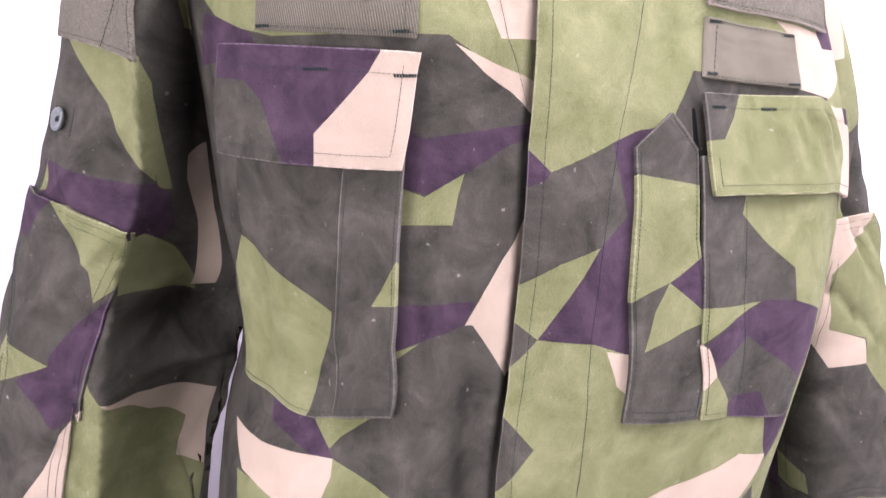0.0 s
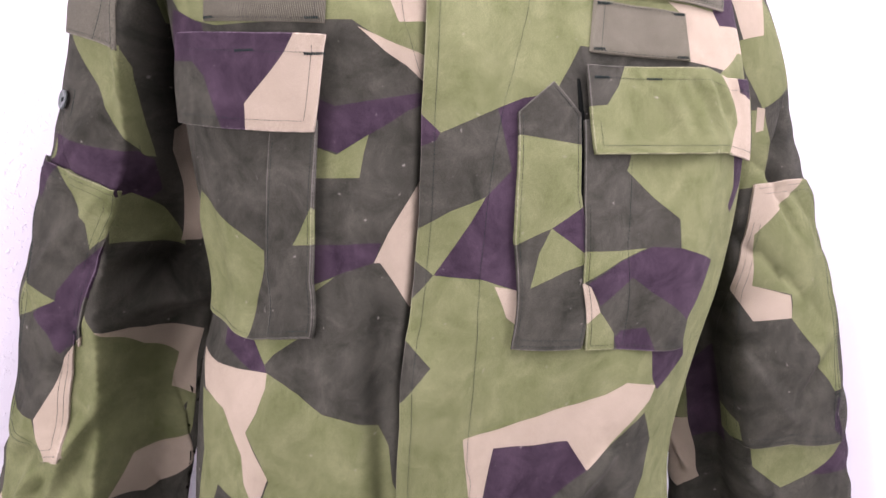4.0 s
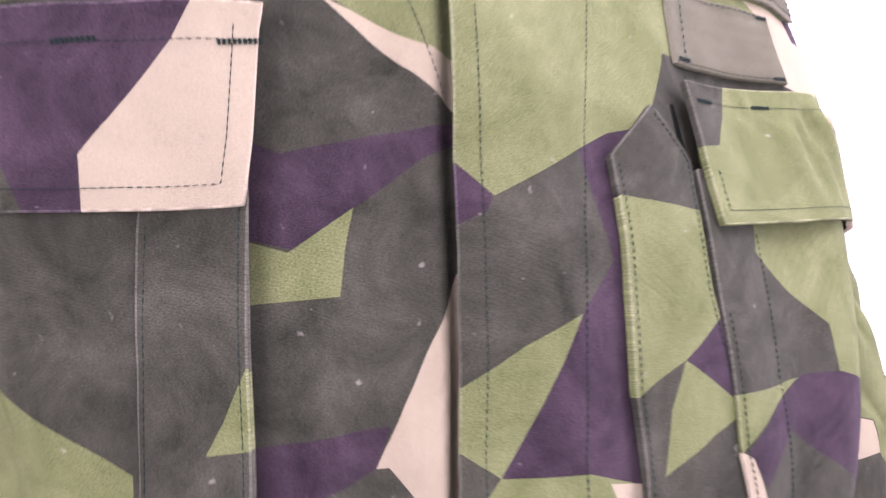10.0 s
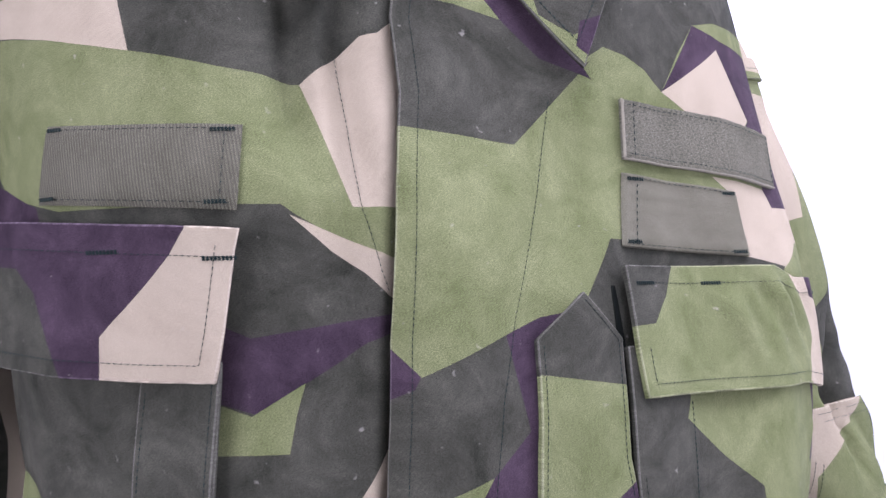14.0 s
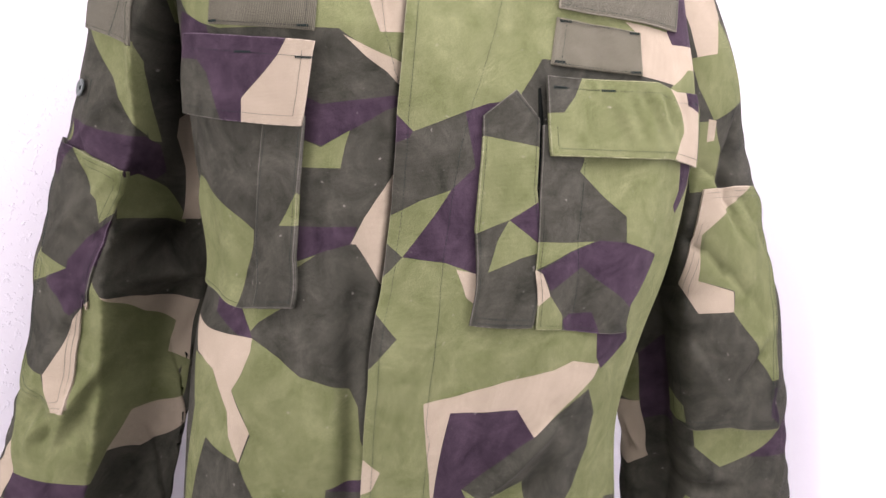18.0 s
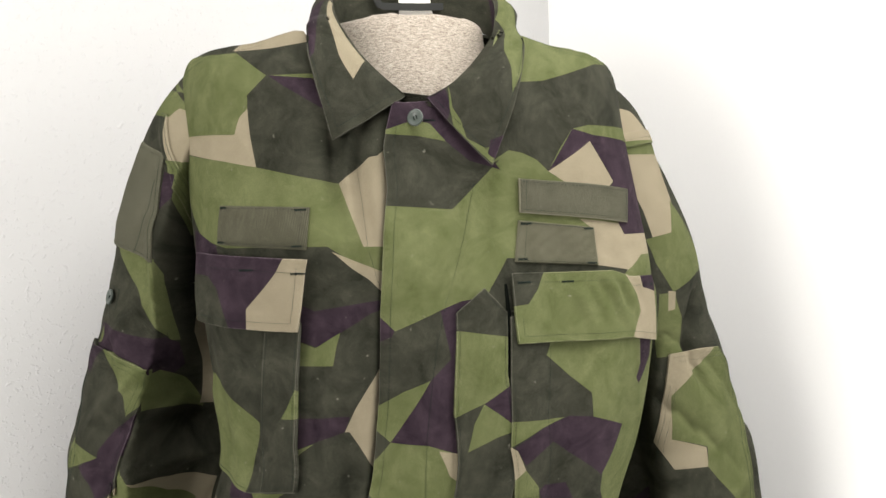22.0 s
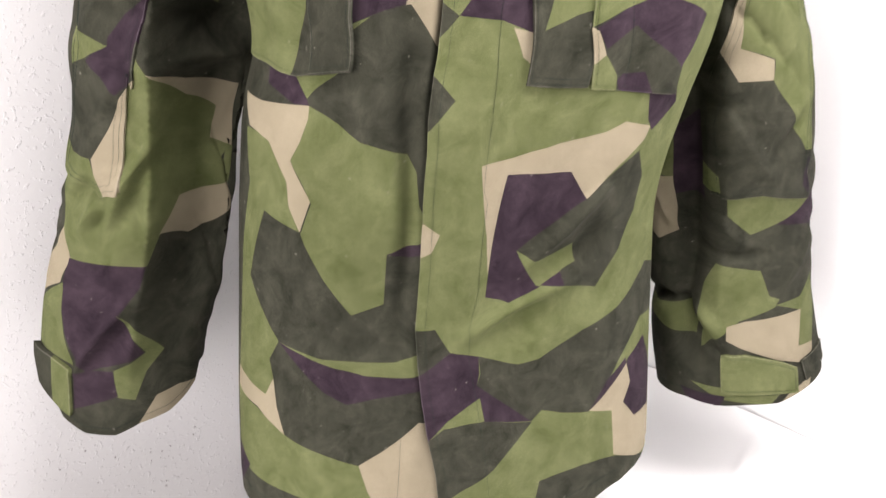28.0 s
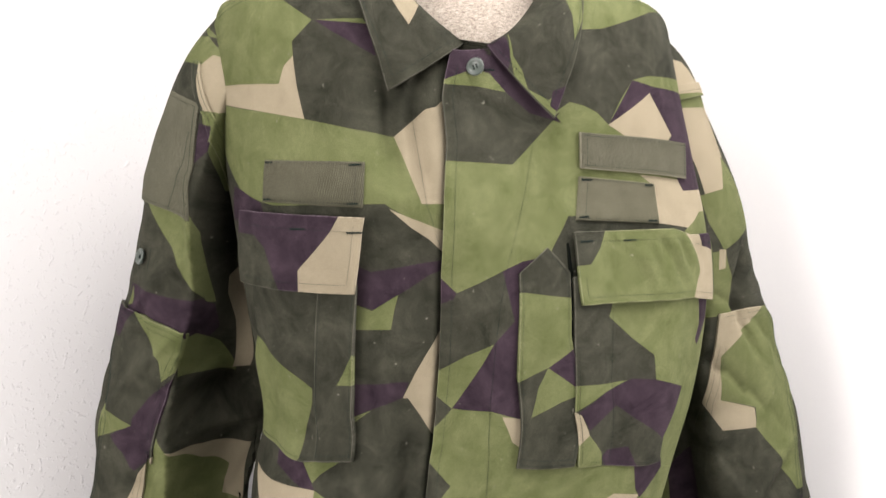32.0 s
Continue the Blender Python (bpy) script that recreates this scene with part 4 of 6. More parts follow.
patch("front_l", PLUM, (-0.086, 0.357), (-0.043, 0.366), (-0.043, 0.354), (-0.063, 0.349))
patch("front_l", BEIGE, (-0.125, 0.05), (-0.105, 0.036), (-0.08, 0.019), (-0.098, 0.018))
patch("front_r", DARK, (-0.04, 0.888), (-0.025, 0.89), (0.001, 0.886), (0.026, 0.88), (0.066, 0.856), (0.075, 0.861), (0.022, 0.809), (-0.05, 0.814))
patch("front_r", PLUM, (-0.024, 0.914), (-0.008, 0.931), (0.021, 0.932), (0.074, 0.85), (0.045, 0.86), (0.026, 0.88), (0.001, 0.886), (-0.03, 0.888))
patch("front_r", GREEN, (-0.029, 0.891), (-0, 0.902), (0.013, 0.898), (0.026, 0.88), (0.001, 0.885), (-0.03, 0.887))
patch("front_r", DARK, (0.095, 0.945), (0.137, 0.95), (0.17, 0.96), (0.225, 0.977), (0.37, 0.995), (0.37, 0.96), (0.37, 0.905), (0.192, 0.901), (0.167, 0.896), (0.146, 0.874), (0.127, 0.849), (0.116, 0.861), (0.101, 0.868), (0.086, 0.871), (0.067, 0.859), (0.066, 0.892))
patch("front_r", PLUM, (0.167, 0.896), (0.199, 0.89), (0.37, 0.885), (0.37, 0.84), (0.37, 0.789), (0.37, 0.781), (0.222, 0.779), (0.215, 0.79), (0.225, 0.827), (0.206, 0.83), (0.221, 0.838), (0.191, 0.883), (0.127, 0.849))
patch("front_r", BEIGE, (0.127, 0.849), (0.191, 0.883), (0.221, 0.839), (0.194, 0.823), (0.154, 0.831))
patch("front_r", BEIGE, (0.155, 0.797), (0.215, 0.791), (0.222, 0.779), (0.37, 0.781), (0.37, 0.757), (0.253, 0.756), (0.213, 0.738), (0.169, 0.741), (0.168, 0.787))
patch("front_r", DARK, (0.045, 0.725), (0.066, 0.757), (0.086, 0.756), (0.177, 0.745), (0.216, 0.74), (0.204, 0.732), (0.082, 0.735), (0.073, 0.705), (0.085, 0.515), (0.066, 0.518), (0.057, 0.701), (0.042, 0.718))
patch("front_r", DARK, (-0.07, 0.68), (-0.051, 0.687), (-0.044, 0.689), (-0.003, 0.707), (0.001, 0.678), (0.004, 0.659), (-0.016, 0.639), (-0.041, 0.629), (-0.075, 0.609))
patch("front_r", PLUM, (-0.062, 0.714), (-0.056, 0.702), (-0.045, 0.689), (-0.048, 0.683), (-0.067, 0.675))
patch("front_r", PLUM, (-0.003, 0.707), (0.017, 0.715), (0.037, 0.718), (0.036, 0.553), (0.001, 0.567), (-0.02, 0.575), (-0.056, 0.579), (-0.043, 0.598), (-0.027, 0.621), (-0.016, 0.639), (0.004, 0.659), (0.001, 0.678))
patch("front_r", BEIGE, (-0.01, 0.569), (0.01, 0.564), (0.017, 0.534), (0.004, 0.543))
patch("front_r", DARK, (-0.081, 0.596), (-0.069, 0.59), (-0.056, 0.579), (-0.066, 0.566), (-0.079, 0.552))
patch("front_r", DARK, (-0.088, 0.539), (-0.07, 0.528), (-0.045, 0.507), (-0.059, 0.482), (-0.07, 0.466))
patch("front_r", BEIGE, (-0.062, 0.393), (-0.051, 0.389), (-0.036, 0.379), (-0.043, 0.36), (-0.061, 0.346))
patch("front_r", BEIGE, (-0.006, 0.446), (0.063, 0.464), (0.113, 0.472), (0.132, 0.481), (0.169, 0.475), (0.167, 0.462), (0.141, 0.439), (0.109, 0.407), (0.093, 0.4), (0.03, 0.349), (0.013, 0.329), (0.009, 0.375), (0.001, 0.416))
patch("front_r", PLUM, (0.02, 0.437), (0.086, 0.435), (0.109, 0.407), (0.079, 0.385), (0.041, 0.356), (0.05, 0.336), (0.062, 0.316), (0.066, 0.315), (0.058, 0.311), (0.034, 0.299), (0.011, 0.306))
patch("front_r", DARK, (0.11, 0.408), (0.123, 0.421), (0.149, 0.442), (0.164, 0.451), (0.187, 0.422), (0.187, 0.385), (0.167, 0.344), (0.134, 0.304), (0.092, 0.314), (0.09, 0.328), (0.107, 0.336), (0.104, 0.357), (0.08, 0.347), (0.058, 0.345), (0.041, 0.356), (0.079, 0.385))
patch("front_r", PLUM, (0.066, 0.316), (0.09, 0.327), (0.092, 0.314))
patch("front_r", DARK, (-0.07, 0.271), (-0.038, 0.275), (-0.022, 0.246), (-0.051, 0.222), (-0.071, 0.211))
patch("front_r", PLUM, (-0.055, 0.219), (-0.022, 0.246), (0.007, 0.238), (0.008, 0.218), (0.006, 0.205), (0.04, 0.175), (0.065, 0.151), (0.014, 0.162), (0.009, 0.19), (-0.022, 0.166), (-0.041, 0.141), (-0.051, 0.179))
patch("front_r", DARK, (0.007, 0.238), (0.048, 0.224), (0.07, 0.227), (0.119, 0.257), (0.17, 0.275), (0.236, 0.311), (0.293, 0.297), (0.292, 0.238), (0.23, 0.244), (0.181, 0.206), (0.134, 0.152), (0.1, 0.156), (0.076, 0.163), (0.065, 0.151), (0.04, 0.175), (0.006, 0.205), (0.009, 0.218))
patch("front_r", PLUM, (0.134, 0.153), (0.159, 0.185), (0.194, 0.202), (0.205, 0.186), (0.168, 0.176))
patch("front_r", PLUM, (0.198, 0.198), (0.245, 0.216), (0.296, 0.153), (0.286, 0.11), (0.219, 0.122), (0.192, 0.147), (0.207, 0.168))
patch("front_r", BEIGE, (0.134, 0.153), (0.168, 0.176), (0.198, 0.194), (0.207, 0.168), (0.192, 0.147), (0.219, 0.122), (0.296, 0.113), (0.296, 0.058), (0.239, 0.062), (0.178, 0.083), (0.17, 0.143))
patch("front_r", DARK, (-0.041, 0.141), (-0.026, 0.156), (0.014, 0.162), (0.066, 0.15), (0.044, 0.123), (0.026, 0.097), (-0.02, 0.059), (-0.032, 0.057), (-0.037, 0.109))
patch("front_r", DARK, (0.078, 0.07), (0.129, 0.082), (0.182, 0.081), (0.239, 0.063), (0.296, 0.046), (0.296, 0.012), (0.192, 0.02), (0.131, 0.016), (0.074, 0.006), (0.075, 0.041))
patch("front_r", PLUM, (0.147, 0.512), (0.193, 0.511), (0.209, 0.494), (0.173, 0.47), (0.161, 0.482))
patch("front_r", PLUM, (0.221, 0.666), (0.272, 0.666), (0.268, 0.642), (0.235, 0.615), (0.216, 0.634))
outline("pocket_l", (-0.272, 0.705), (-0.131, 0.699), (-0.138, 0.653), (-0.153, 0.577), (-0.15, 0.532), (-0.213, 0.526), (-0.267, 0.534), (-0.307, 0.54), (-0.328, 0.58), (-0.279, 0.647), (-0.279, 0.672))
patch("pocket_l", GREEN, (-0.29, 0.646), (-0.266, 0.638), (-0.243, 0.626), (-0.215, 0.609), (-0.197, 0.598), (-0.201, 0.583), (-0.211, 0.561), (-0.217, 0.529), (-0.222, 0.523), (-0.336, 0.51))
patch("pocket_l", GREEN, (-0.164, 0.604), (-0.155, 0.615), (-0.142, 0.634), (-0.144, 0.605))
outline("flap_l", (-0.257, 0.771), (-0.189, 0.766), (-0.116, 0.761), (-0.119, 0.752), (-0.127, 0.714), (-0.133, 0.691), (-0.16, 0.692), (-0.192, 0.694), (-0.221, 0.696), (-0.277, 0.701), (-0.274, 0.726), (-0.263, 0.75))
patch("flap_l", DARK, (-0.27, 0.75), (-0.237, 0.747), (-0.223, 0.735), (-0.216, 0.71), (-0.21, 0.693), (-0.298, 0.697), (-0.28, 0.738))
patch("flap_l", BEIGE, (-0.136, 0.766), (-0.113, 0.766), (-0.126, 0.687), (-0.189, 0.689), (-0.186, 0.713), (-0.172, 0.725), (-0.147, 0.75))
outline("tape_l", (-0.217, 0.82), (-0.159, 0.816), (-0.108, 0.814), (-0.113, 0.789), (-0.117, 0.771), (-0.164, 0.774), (-0.23, 0.779))
outline("pile_r", (0.0915, 0.841), (0.141, 0.834), (0.2465, 0.831), (0.2285, 0.792), (0.145, 0.799), (0.087, 0.8045))
outline("tape_r", (0.0845, 0.7965), (0.128, 0.792), (0.1705, 0.7875), (0.167, 0.746), (0.121, 0.7495), (0.073, 0.7525))
outline("flap_r", (0.067, 0.741), (0.103, 0.74), (0.179, 0.74), (0.212, 0.732), (0.268, 0.732), (0.284, 0.713), (0.274, 0.66), (0.198, 0.669), (0.126, 0.67), (0.067, 0.671), (0.066, 0.697))
patch("flap_r", DARK, (0.062, 0.749), (0.1, 0.744), (0.091, 0.724), (0.079, 0.709), (0.061, 0.708))
patch("flap_r", BEIGE, (0.2, 0.736), (0.272, 0.737), (0.268, 0.656), (0.203, 0.669), (0.222, 0.694), (0.219, 0.713))
patch("flap_r", PLUM, (0.231, 0.732), (0.276, 0.732), (0.272, 0.714), (0.234, 0.72))
outline("pocket_r", (0.062, 0.697), (0.121, 0.696), (0.226, 0.68), (0.229, 0.638), (0.22, 0.616), (0.201, 0.575), (0.179, 0.531), (0.195, 0.503), (0.124, 0.51), (0.078, 0.514), (0.06, 0.567), (0.059, 0.632))
patch("pocket_r", GREEN, (0.101, 0.679), (0.1, 0.666), (0.096, 0.656), (0.122, 0.633), (0.146, 0.615), (0.149, 0.591), (0.209, 0.573), (0.264, 0.616), (0.253, 0.674))
patch("pocket_r", GREEN, (0.052, 0.594), (0.09, 0.592), (0.117, 0.592), (0.091, 0.584), (0.054, 0.566))
patch("pocket_r", PLUM, (0.063, 0.568), (0.091, 0.583), (0.122, 0.593), (0.149, 0.591), (0.217, 0.573), (0.19, 0.523), (0.127, 0.556), (0.106, 0.569), (0.078, 0.549))
patch("pocket_r", BEIGE, (0.053, 0.572), (0.066, 0.565), (0.079, 0.544), (0.069, 0.531), (0.062, 0.532))
patch("pocket_r", GREEN, (0.063, 0.529), (0.079, 0.544), (0.098, 0.527), (0.101, 0.524), (0.109, 0.506), (0.072, 0.509), (0.065, 0.528))
patch("pocket_r", PLUM, (0.112, 0.508), (0.103, 0.52), (0.107, 0.526), (0.131, 0.527), (0.15, 0.505))
outline("strap", (0.039, 0.727), (0.058, 0.702), (0.055, 0.641), (0.072, 0.516), (0.042, 0.517), (0.015, 0.519), (0.005, 0.605), (0.012, 0.704))
patch("strap", GREEN, (0.003, 0.688), (0.061, 0.677), (0.059, 0.63), (0.032, 0.613), (-0.002, 0.598))
patch("strap", PLUM, (0.032, 0.613), (0.059, 0.63), (0.059, 0.591))
patch("strap", GREEN, (0.032, 0.613), (0.059, 0.592), (0.059, 0.583), (0.044, 0.579), (0.018, 0.566), (0.023, 0.594))
patch("arm_l", GREEN, (-0.1523, 0.0385), (-0.1644, 0.023), (-0.0773, 0.0142), (-0.1749, 0.0059), (-0.0465, 0.023), (-0.07, 0.0249), (-0.0772, 0.0338))
patch("arm_l", BEIGE, (-0.0783, 0.0333), (-0.07, 0.0249), (-0.0465, 0.023), (-0.0176, 0.057), (-0.0501, 0.0632), (-0.0708, 0.0431))
patch("arm_l", GREEN, (-0.0534, 0.0639), (-0.0176, 0.057), (0.0044, 0.1487), (-0.0189, 0.1508), (-0.041, 0.092))
patch("arm_l", PLUM, (-0.0525, 0.0764), (-0.0375, 0.0754), (-0.0349, 0.1065), (-0.046, 0.1267))
patch("arm_l", GREEN, (-0.105, 0.1821), (-0.03, 0.1827), (-0.0169, 0.2266), (-0.0074, 0.27), (-0.0315, 0.2495), (-0.0498, 0.2206))
patch("arm_l", GREEN, (-0.029, 0.1855), (-0.0218, 0.1976), (0.0024, 0.2757), (-0.0053, 0.2753), (-0.0159, 0.2387))
patch("arm_l", PLUM, (-0.1056, 0.2826), (-0.053, 0.2798), (-0.0089, 0.2715), (0.0023, 0.2789), (0.0114, 0.3093), (0.0012, 0.3247), (-0.0176, 0.3183), (-0.096, 0.314))
patch("arm_l", GREEN, (-0.1, 0.278), (-0.1004, 0.2842), (-0.0872, 0.3057), (-0.1, 0.31))
patch("arm_l", GREEN, (-0.0166, 0.3214), (-0.0063, 0.3138), (0.0159, 0.3254), (0.0519, 0.3603), (0.023, 0.3574), (-0.0103, 0.3601))
patch("arm_l", BEIGE, (0.0074, 0.251), (0.019, 0.2372), (0.0356, 0.2907), (0.0649, 0.3493), (0.042, 0.3566), (0.0255, 0.3016), (0.0106, 0.2701))
patch("arm_l", BEIGE, (-0.0055, 0.4265), (0.0254, 0.4401), (0.0922, 0.4413), (0.1046, 0.5147), (0.0633, 0.5082), (0.0641, 0.4711), (0.0281, 0.4581))
patch("arm_l", GREEN, (-0.02, 0.4072), (-0.0043, 0.4263), (0.0281, 0.4581), (0.0641, 0.4711), (0.0633, 0.5082), (0.1091, 0.5129), (0.1108, 0.5566), (0.0328, 0.5678), (0.0209, 0.6047), (0.0151, 0.6359), (-0.0147, 0.6421), (-0.0676, 0.6551), (-0.0878, 0.6236), (-0.1012, 0.5889), (-0.1215, 0.5585), (-0.0305, 0.5173))
patch("arm_l", BEIGE, (0.0328, 0.5678), (0.1074, 0.554), (0.1208, 0.5826), (0.0472, 0.6168), (0.0201, 0.6039))
patch("arm_l", BEIGE, (-0.0884, 0.6225), (-0.078, 0.6363), (-0.0683, 0.6558), (-0.0748, 0.6937), (-0.1561, 0.7619))
patch("arm_l", PLUM, (-0.0705, 0.6564), (-0.0148, 0.6401), (0.0142, 0.6358), (0.0122, 0.6609), (-0.0013, 0.6973), (0.0288, 0.7627), (-0.0284, 0.7962), (-0.0548, 0.7502), (-0.0697, 0.6903))
patch("arm_l", GREEN, (-0.0032, 0.6978), (0.0501, 0.7638), (0.0338, 0.7909), (0.0251, 0.8289), (0.0052, 0.8241), (0.0013, 0.7866), (0.0306, 0.7621))
patch("arm_l", GREEN, (-0.0697, 0.6903), (-0.0564, 0.7509), (-0.0399, 0.788), (-0.0659, 0.7843), (-0.1565, 0.78))
patch("arm_l", PLUM, (-0.04, 0.7983), (0.0003, 0.7875), (0.0072, 0.8232), (-0.0393, 0.8483))
patch("arm_l", BEIGE, (0.1242, 0.8245), (0.0664, 0.8555), (0.0297, 0.865), (0.0482, 0.8267), (0.0776, 0.8195))
outline("elbow_l", (-0.1197, 0.3125), (-0.0104, 0.3129), (-0.009, 0.3344), (-0.0154, 0.3717), (-0.014, 0.4023), (-0.0154, 0.4468), (-0.0189, 0.4347), (-0.0225, 0.4843), (-0.0204, 0.5397), (-0.0179, 0.5558), (-0.0398, 0.5676), (-0.0799, 0.563), (-0.1179, 0.5609), (-0.093, 0.4602), (-0.0947, 0.4131), (-0.1176, 0.3532))
patch("elbow_l", GREEN, (-0.0782, 0.3121), (-0.0042, 0.3127), (-0.0125, 0.355), (-0.0239, 0.3689), (-0.0318, 0.3488), (-0.0565, 0.33))
patch("elbow_l", PLUM, (-0.1217, 0.3147), (-0.0773, 0.3121), (-0.0981, 0.3478), (-0.114, 0.346))
patch("elbow_l", GREEN, (-0.1017, 0.4106), (-0.0841, 0.4112), (-0.0396, 0.4152), (-0.1133, 0.4549))
patch("elbow_l", PLUM, (-0.0054, 0.3517), (-0.0124, 0.3791), (-0.014, 0.4023), (-0.0169, 0.442), (-0.0295, 0.4567), (-0.0476, 0.444), (-0.0742, 0.4365), (-0.0417, 0.4152), (-0.0424, 0.4077), (-0.031, 0.3851))
patch("elbow_l", BEIGE, (-0.0106, 0.4299), (-0.0165, 0.4825), (-0.0129, 0.5615), (-0.0359, 0.5694), (-0.0504, 0.5485), (-0.0568, 0.533), (-0.0379, 0.4944), (-0.0265, 0.4598))
patch("elbow_l", GREEN, (-0.131, 0.503), (-0.0943, 0.5371), (-0.0589, 0.533), (-0.0504, 0.5485), (-0.0343, 0.5686), (-0.0808, 0.5686), (-0.1166, 0.5607))
outline("pile_l", (-0.1083, 0.0573), (-0.0574, 0.0589), (-0.0469, 0.1207), (-0.0408, 0.1524), (-0.0291, 0.1865), (-0.0632, 0.1842), (-0.124, 0.1853))
outline("tab_l", (-0.100, 0.782), (-0.069, 0.785), (-0.043, 0.793), (-0.041, 0.856), (-0.055, 0.848), (-0.086, 0.826))
outline("button_l", (-0.0897, 0.2451))
patch("arm_r", BEIGE, (0.0514, 0.0248), (0.0775, 0.0332), (0.1045, 0.0622), (0.0374, 0.0497))
patch("arm_r", GREEN, (0.0374, 0.0497), (0.1037, 0.063), (0.102, 0.102), (0.0349, 0.0616))
patch("arm_r", BEIGE, (0.0316, 0.0601), (0.1033, 0.0809), (0.0781, 0.1564), (0.051, 0.186), (0.0249, 0.1817), (0.0285, 0.1489), (0.0283, 0.1094))
patch("arm_r", GREEN, (0.0167, 0.1785), (0.051, 0.186), (0.0741, 0.1563), (0.1048, 0.2161), (0.1, 0.2329), (0.0714, 0.2355), (0.0289, 0.2413), (0.0176, 0.2074))
patch("arm_r", GREEN, (0.0115, 0.2379), (0.0312, 0.2421), (0.0333, 0.2852), (0.0256, 0.3378), (-0.0077, 0.3314))
patch("arm_r", BEIGE, (0.023, 0.2377), (0.0323, 0.242), (0.027, 0.2644), (0.0181, 0.2643))
patch("arm_r", GREEN, (-0.14, 0.4961), (-0.0796, 0.5074), (-0.0783, 0.57), (-0.137, 0.5544))
patch("arm_r", PLUM, (-0.0785, 0.5074), (-0.0572, 0.4892), (-0.0541, 0.5973), (-0.0792, 0.5931))
patch("arm_r", BEIGE, (-0.137, 0.5635), (-0.0793, 0.5689), (-0.079, 0.621), (-0.0802, 0.6411), (-0.1105, 0.6521), (-0.1459, 0.6354))
patch("arm_r", GREEN, (-0.0394, 0.5646), (0.043, 0.5888), (0.0803, 0.6129), (0.0168, 0.6273), (-0.0127, 0.634), (-0.0371, 0.6034))
patch("arm_r", PLUM, (0.0168, 0.6273), (0.08, 0.6106), (0.1096, 0.5729), (0.1068, 0.659))
patch("arm_r", GREEN, (-0.046, 0.6763), (-0.0012, 0.6925), (0.0106, 0.7369), (0.0229, 0.7459), (0.017, 0.7556), (-0.0239, 0.763), (-0.0414, 0.7772), (-0.0691, 0.7941), (-0.0636, 0.7455), (-0.0567, 0.7104))
patch("arm_r", GREEN, (0.0172, 0.7526), (0.0574, 0.7566), (0.0871, 0.7315), (0.0966, 0.7797), (0.0728, 0.8223), (0.0465, 0.8165), (0.0557, 0.7756))
patch("arm_r", BEIGE, (-0.0377, 0.7681), (-0.0178, 0.7644), (0.0569, 0.7747), (0.0457, 0.8165), (0.0737, 0.8223), (0.066, 0.845), (0.0172, 0.8231), (-0.0249, 0.7969), (-0.0392, 0.7853))
patch("arm_r", GREEN, (-0.179, 0.747), (-0.1164, 0.7438), (-0.0703, 0.7485), (-0.0744, 0.7805), (-0.1116, 0.7716), (-0.138, 0.76))
patch("arm_r", GREEN, (-0.0823, 0.8294), (-0.0513, 0.8382), (0.0157, 0.8594), (0.0015, 0.8692), (-0.0519, 0.8516))
patch("arm_r", PLUM, (-0.0972, 0.8364), (-0.0455, 0.8491), (-0.0528, 0.8593), (-0.0907, 0.8499))
patch("arm_r", BEIGE, (0.0261, 0.8634), (0.0623, 0.8567), (0.0558, 0.8712), (0.0108, 0.8727))
outline("elbow_r", (0.0059, 0.3323), (0.0363, 0.3387), (0.0827, 0.3478), (0.1082, 0.3958), (0.0772, 0.4587), (0.0644, 0.5311), (0.0557, 0.557), (0.0647, 0.6056), (-0.0032, 0.5795), (-0.0553, 0.5788), (-0.0562, 0.4995), (-0.0487, 0.4609), (-0.0368, 0.4195), (-0.0077, 0.364))
patch("elbow_r", BEIGE, (0.0009, 0.325), (0.0724, 0.3435), (0.023, 0.3623), (-0.0071, 0.3771), (-0.0194, 0.4213), (0.0149, 0.4425), (0.0103, 0.4629), (-0.024, 0.4558), (-0.0387, 0.4176), (-0.018, 0.38))
patch("elbow_r", GREEN, (0.0724, 0.3435), (0.023, 0.3623), (-0.0071, 0.3771), (-0.0194, 0.4213), (0.0165, 0.4422), (0.0103, 0.4629), (0.0301, 0.4999), (0.048, 0.5432), (0.0702, 0.5467), (0.1135, 0.4849), (0.113, 0.4146), (0.074, 0.333))
patch("elbow_r", PLUM, (0.0519, 0.5512), (0.0997, 0.5718), (0.084, 0.6196), (0.0473, 0.5831))
patch("elbow_r", GREEN, (-0.0587, 0.5484), (-0.0444, 0.5567), (-0.0433, 0.5745), (-0.0584, 0.5852))
outline("tab_r", (-0.0456, 0.8021), (-0.0207, 0.8048), (0.0136, 0.8221), (0.0341, 0.8361), (0.0326, 0.8639), (-0.0073, 0.8517), (-0.0487, 0.8422))
patch("collar_l", BEIGE, (0.145, 0.001), (0.137, 0), (0.088, 0.002), (0.044, 0.005), (0.036, 0.02), (0.031, 0.032), (0.056, 0.029), (0.079, 0.019))
patch("collar_l", PLUM, (0.146, 0.008), (0.099, 0.039), (0.075, 0.061), (0.075, 0.075), (0.148, 0.057))
patch("collar_r", PLUM, (0, 0), (0.03, 0), (0.01, 0.02), (0, 0.023), (0, 0.007))
patch("collar_r", GREEN, (0.036, 0), (0.013, 0.02), (0.009, 0.033), (0.001, 0.045), (0.007, 0.065), (0.021, 0.074), (0.001, 0.075), (0, 0.03), (0.011, 0.018))
patch("collar_r", PLUM, (0.014, 0.065), (0.024, 0.075), (0.005, 0.075), (0.004, 0.068))
patch("collar_r", GREEN, (0.204, 0.005), (0.161, 0), (0.122, 0.021), (0.1, 0.032), (0.081, 0.055), (0.059, 0.068), (0.083, 0.075), (0.141, 0.065), (0.192, 0.033))
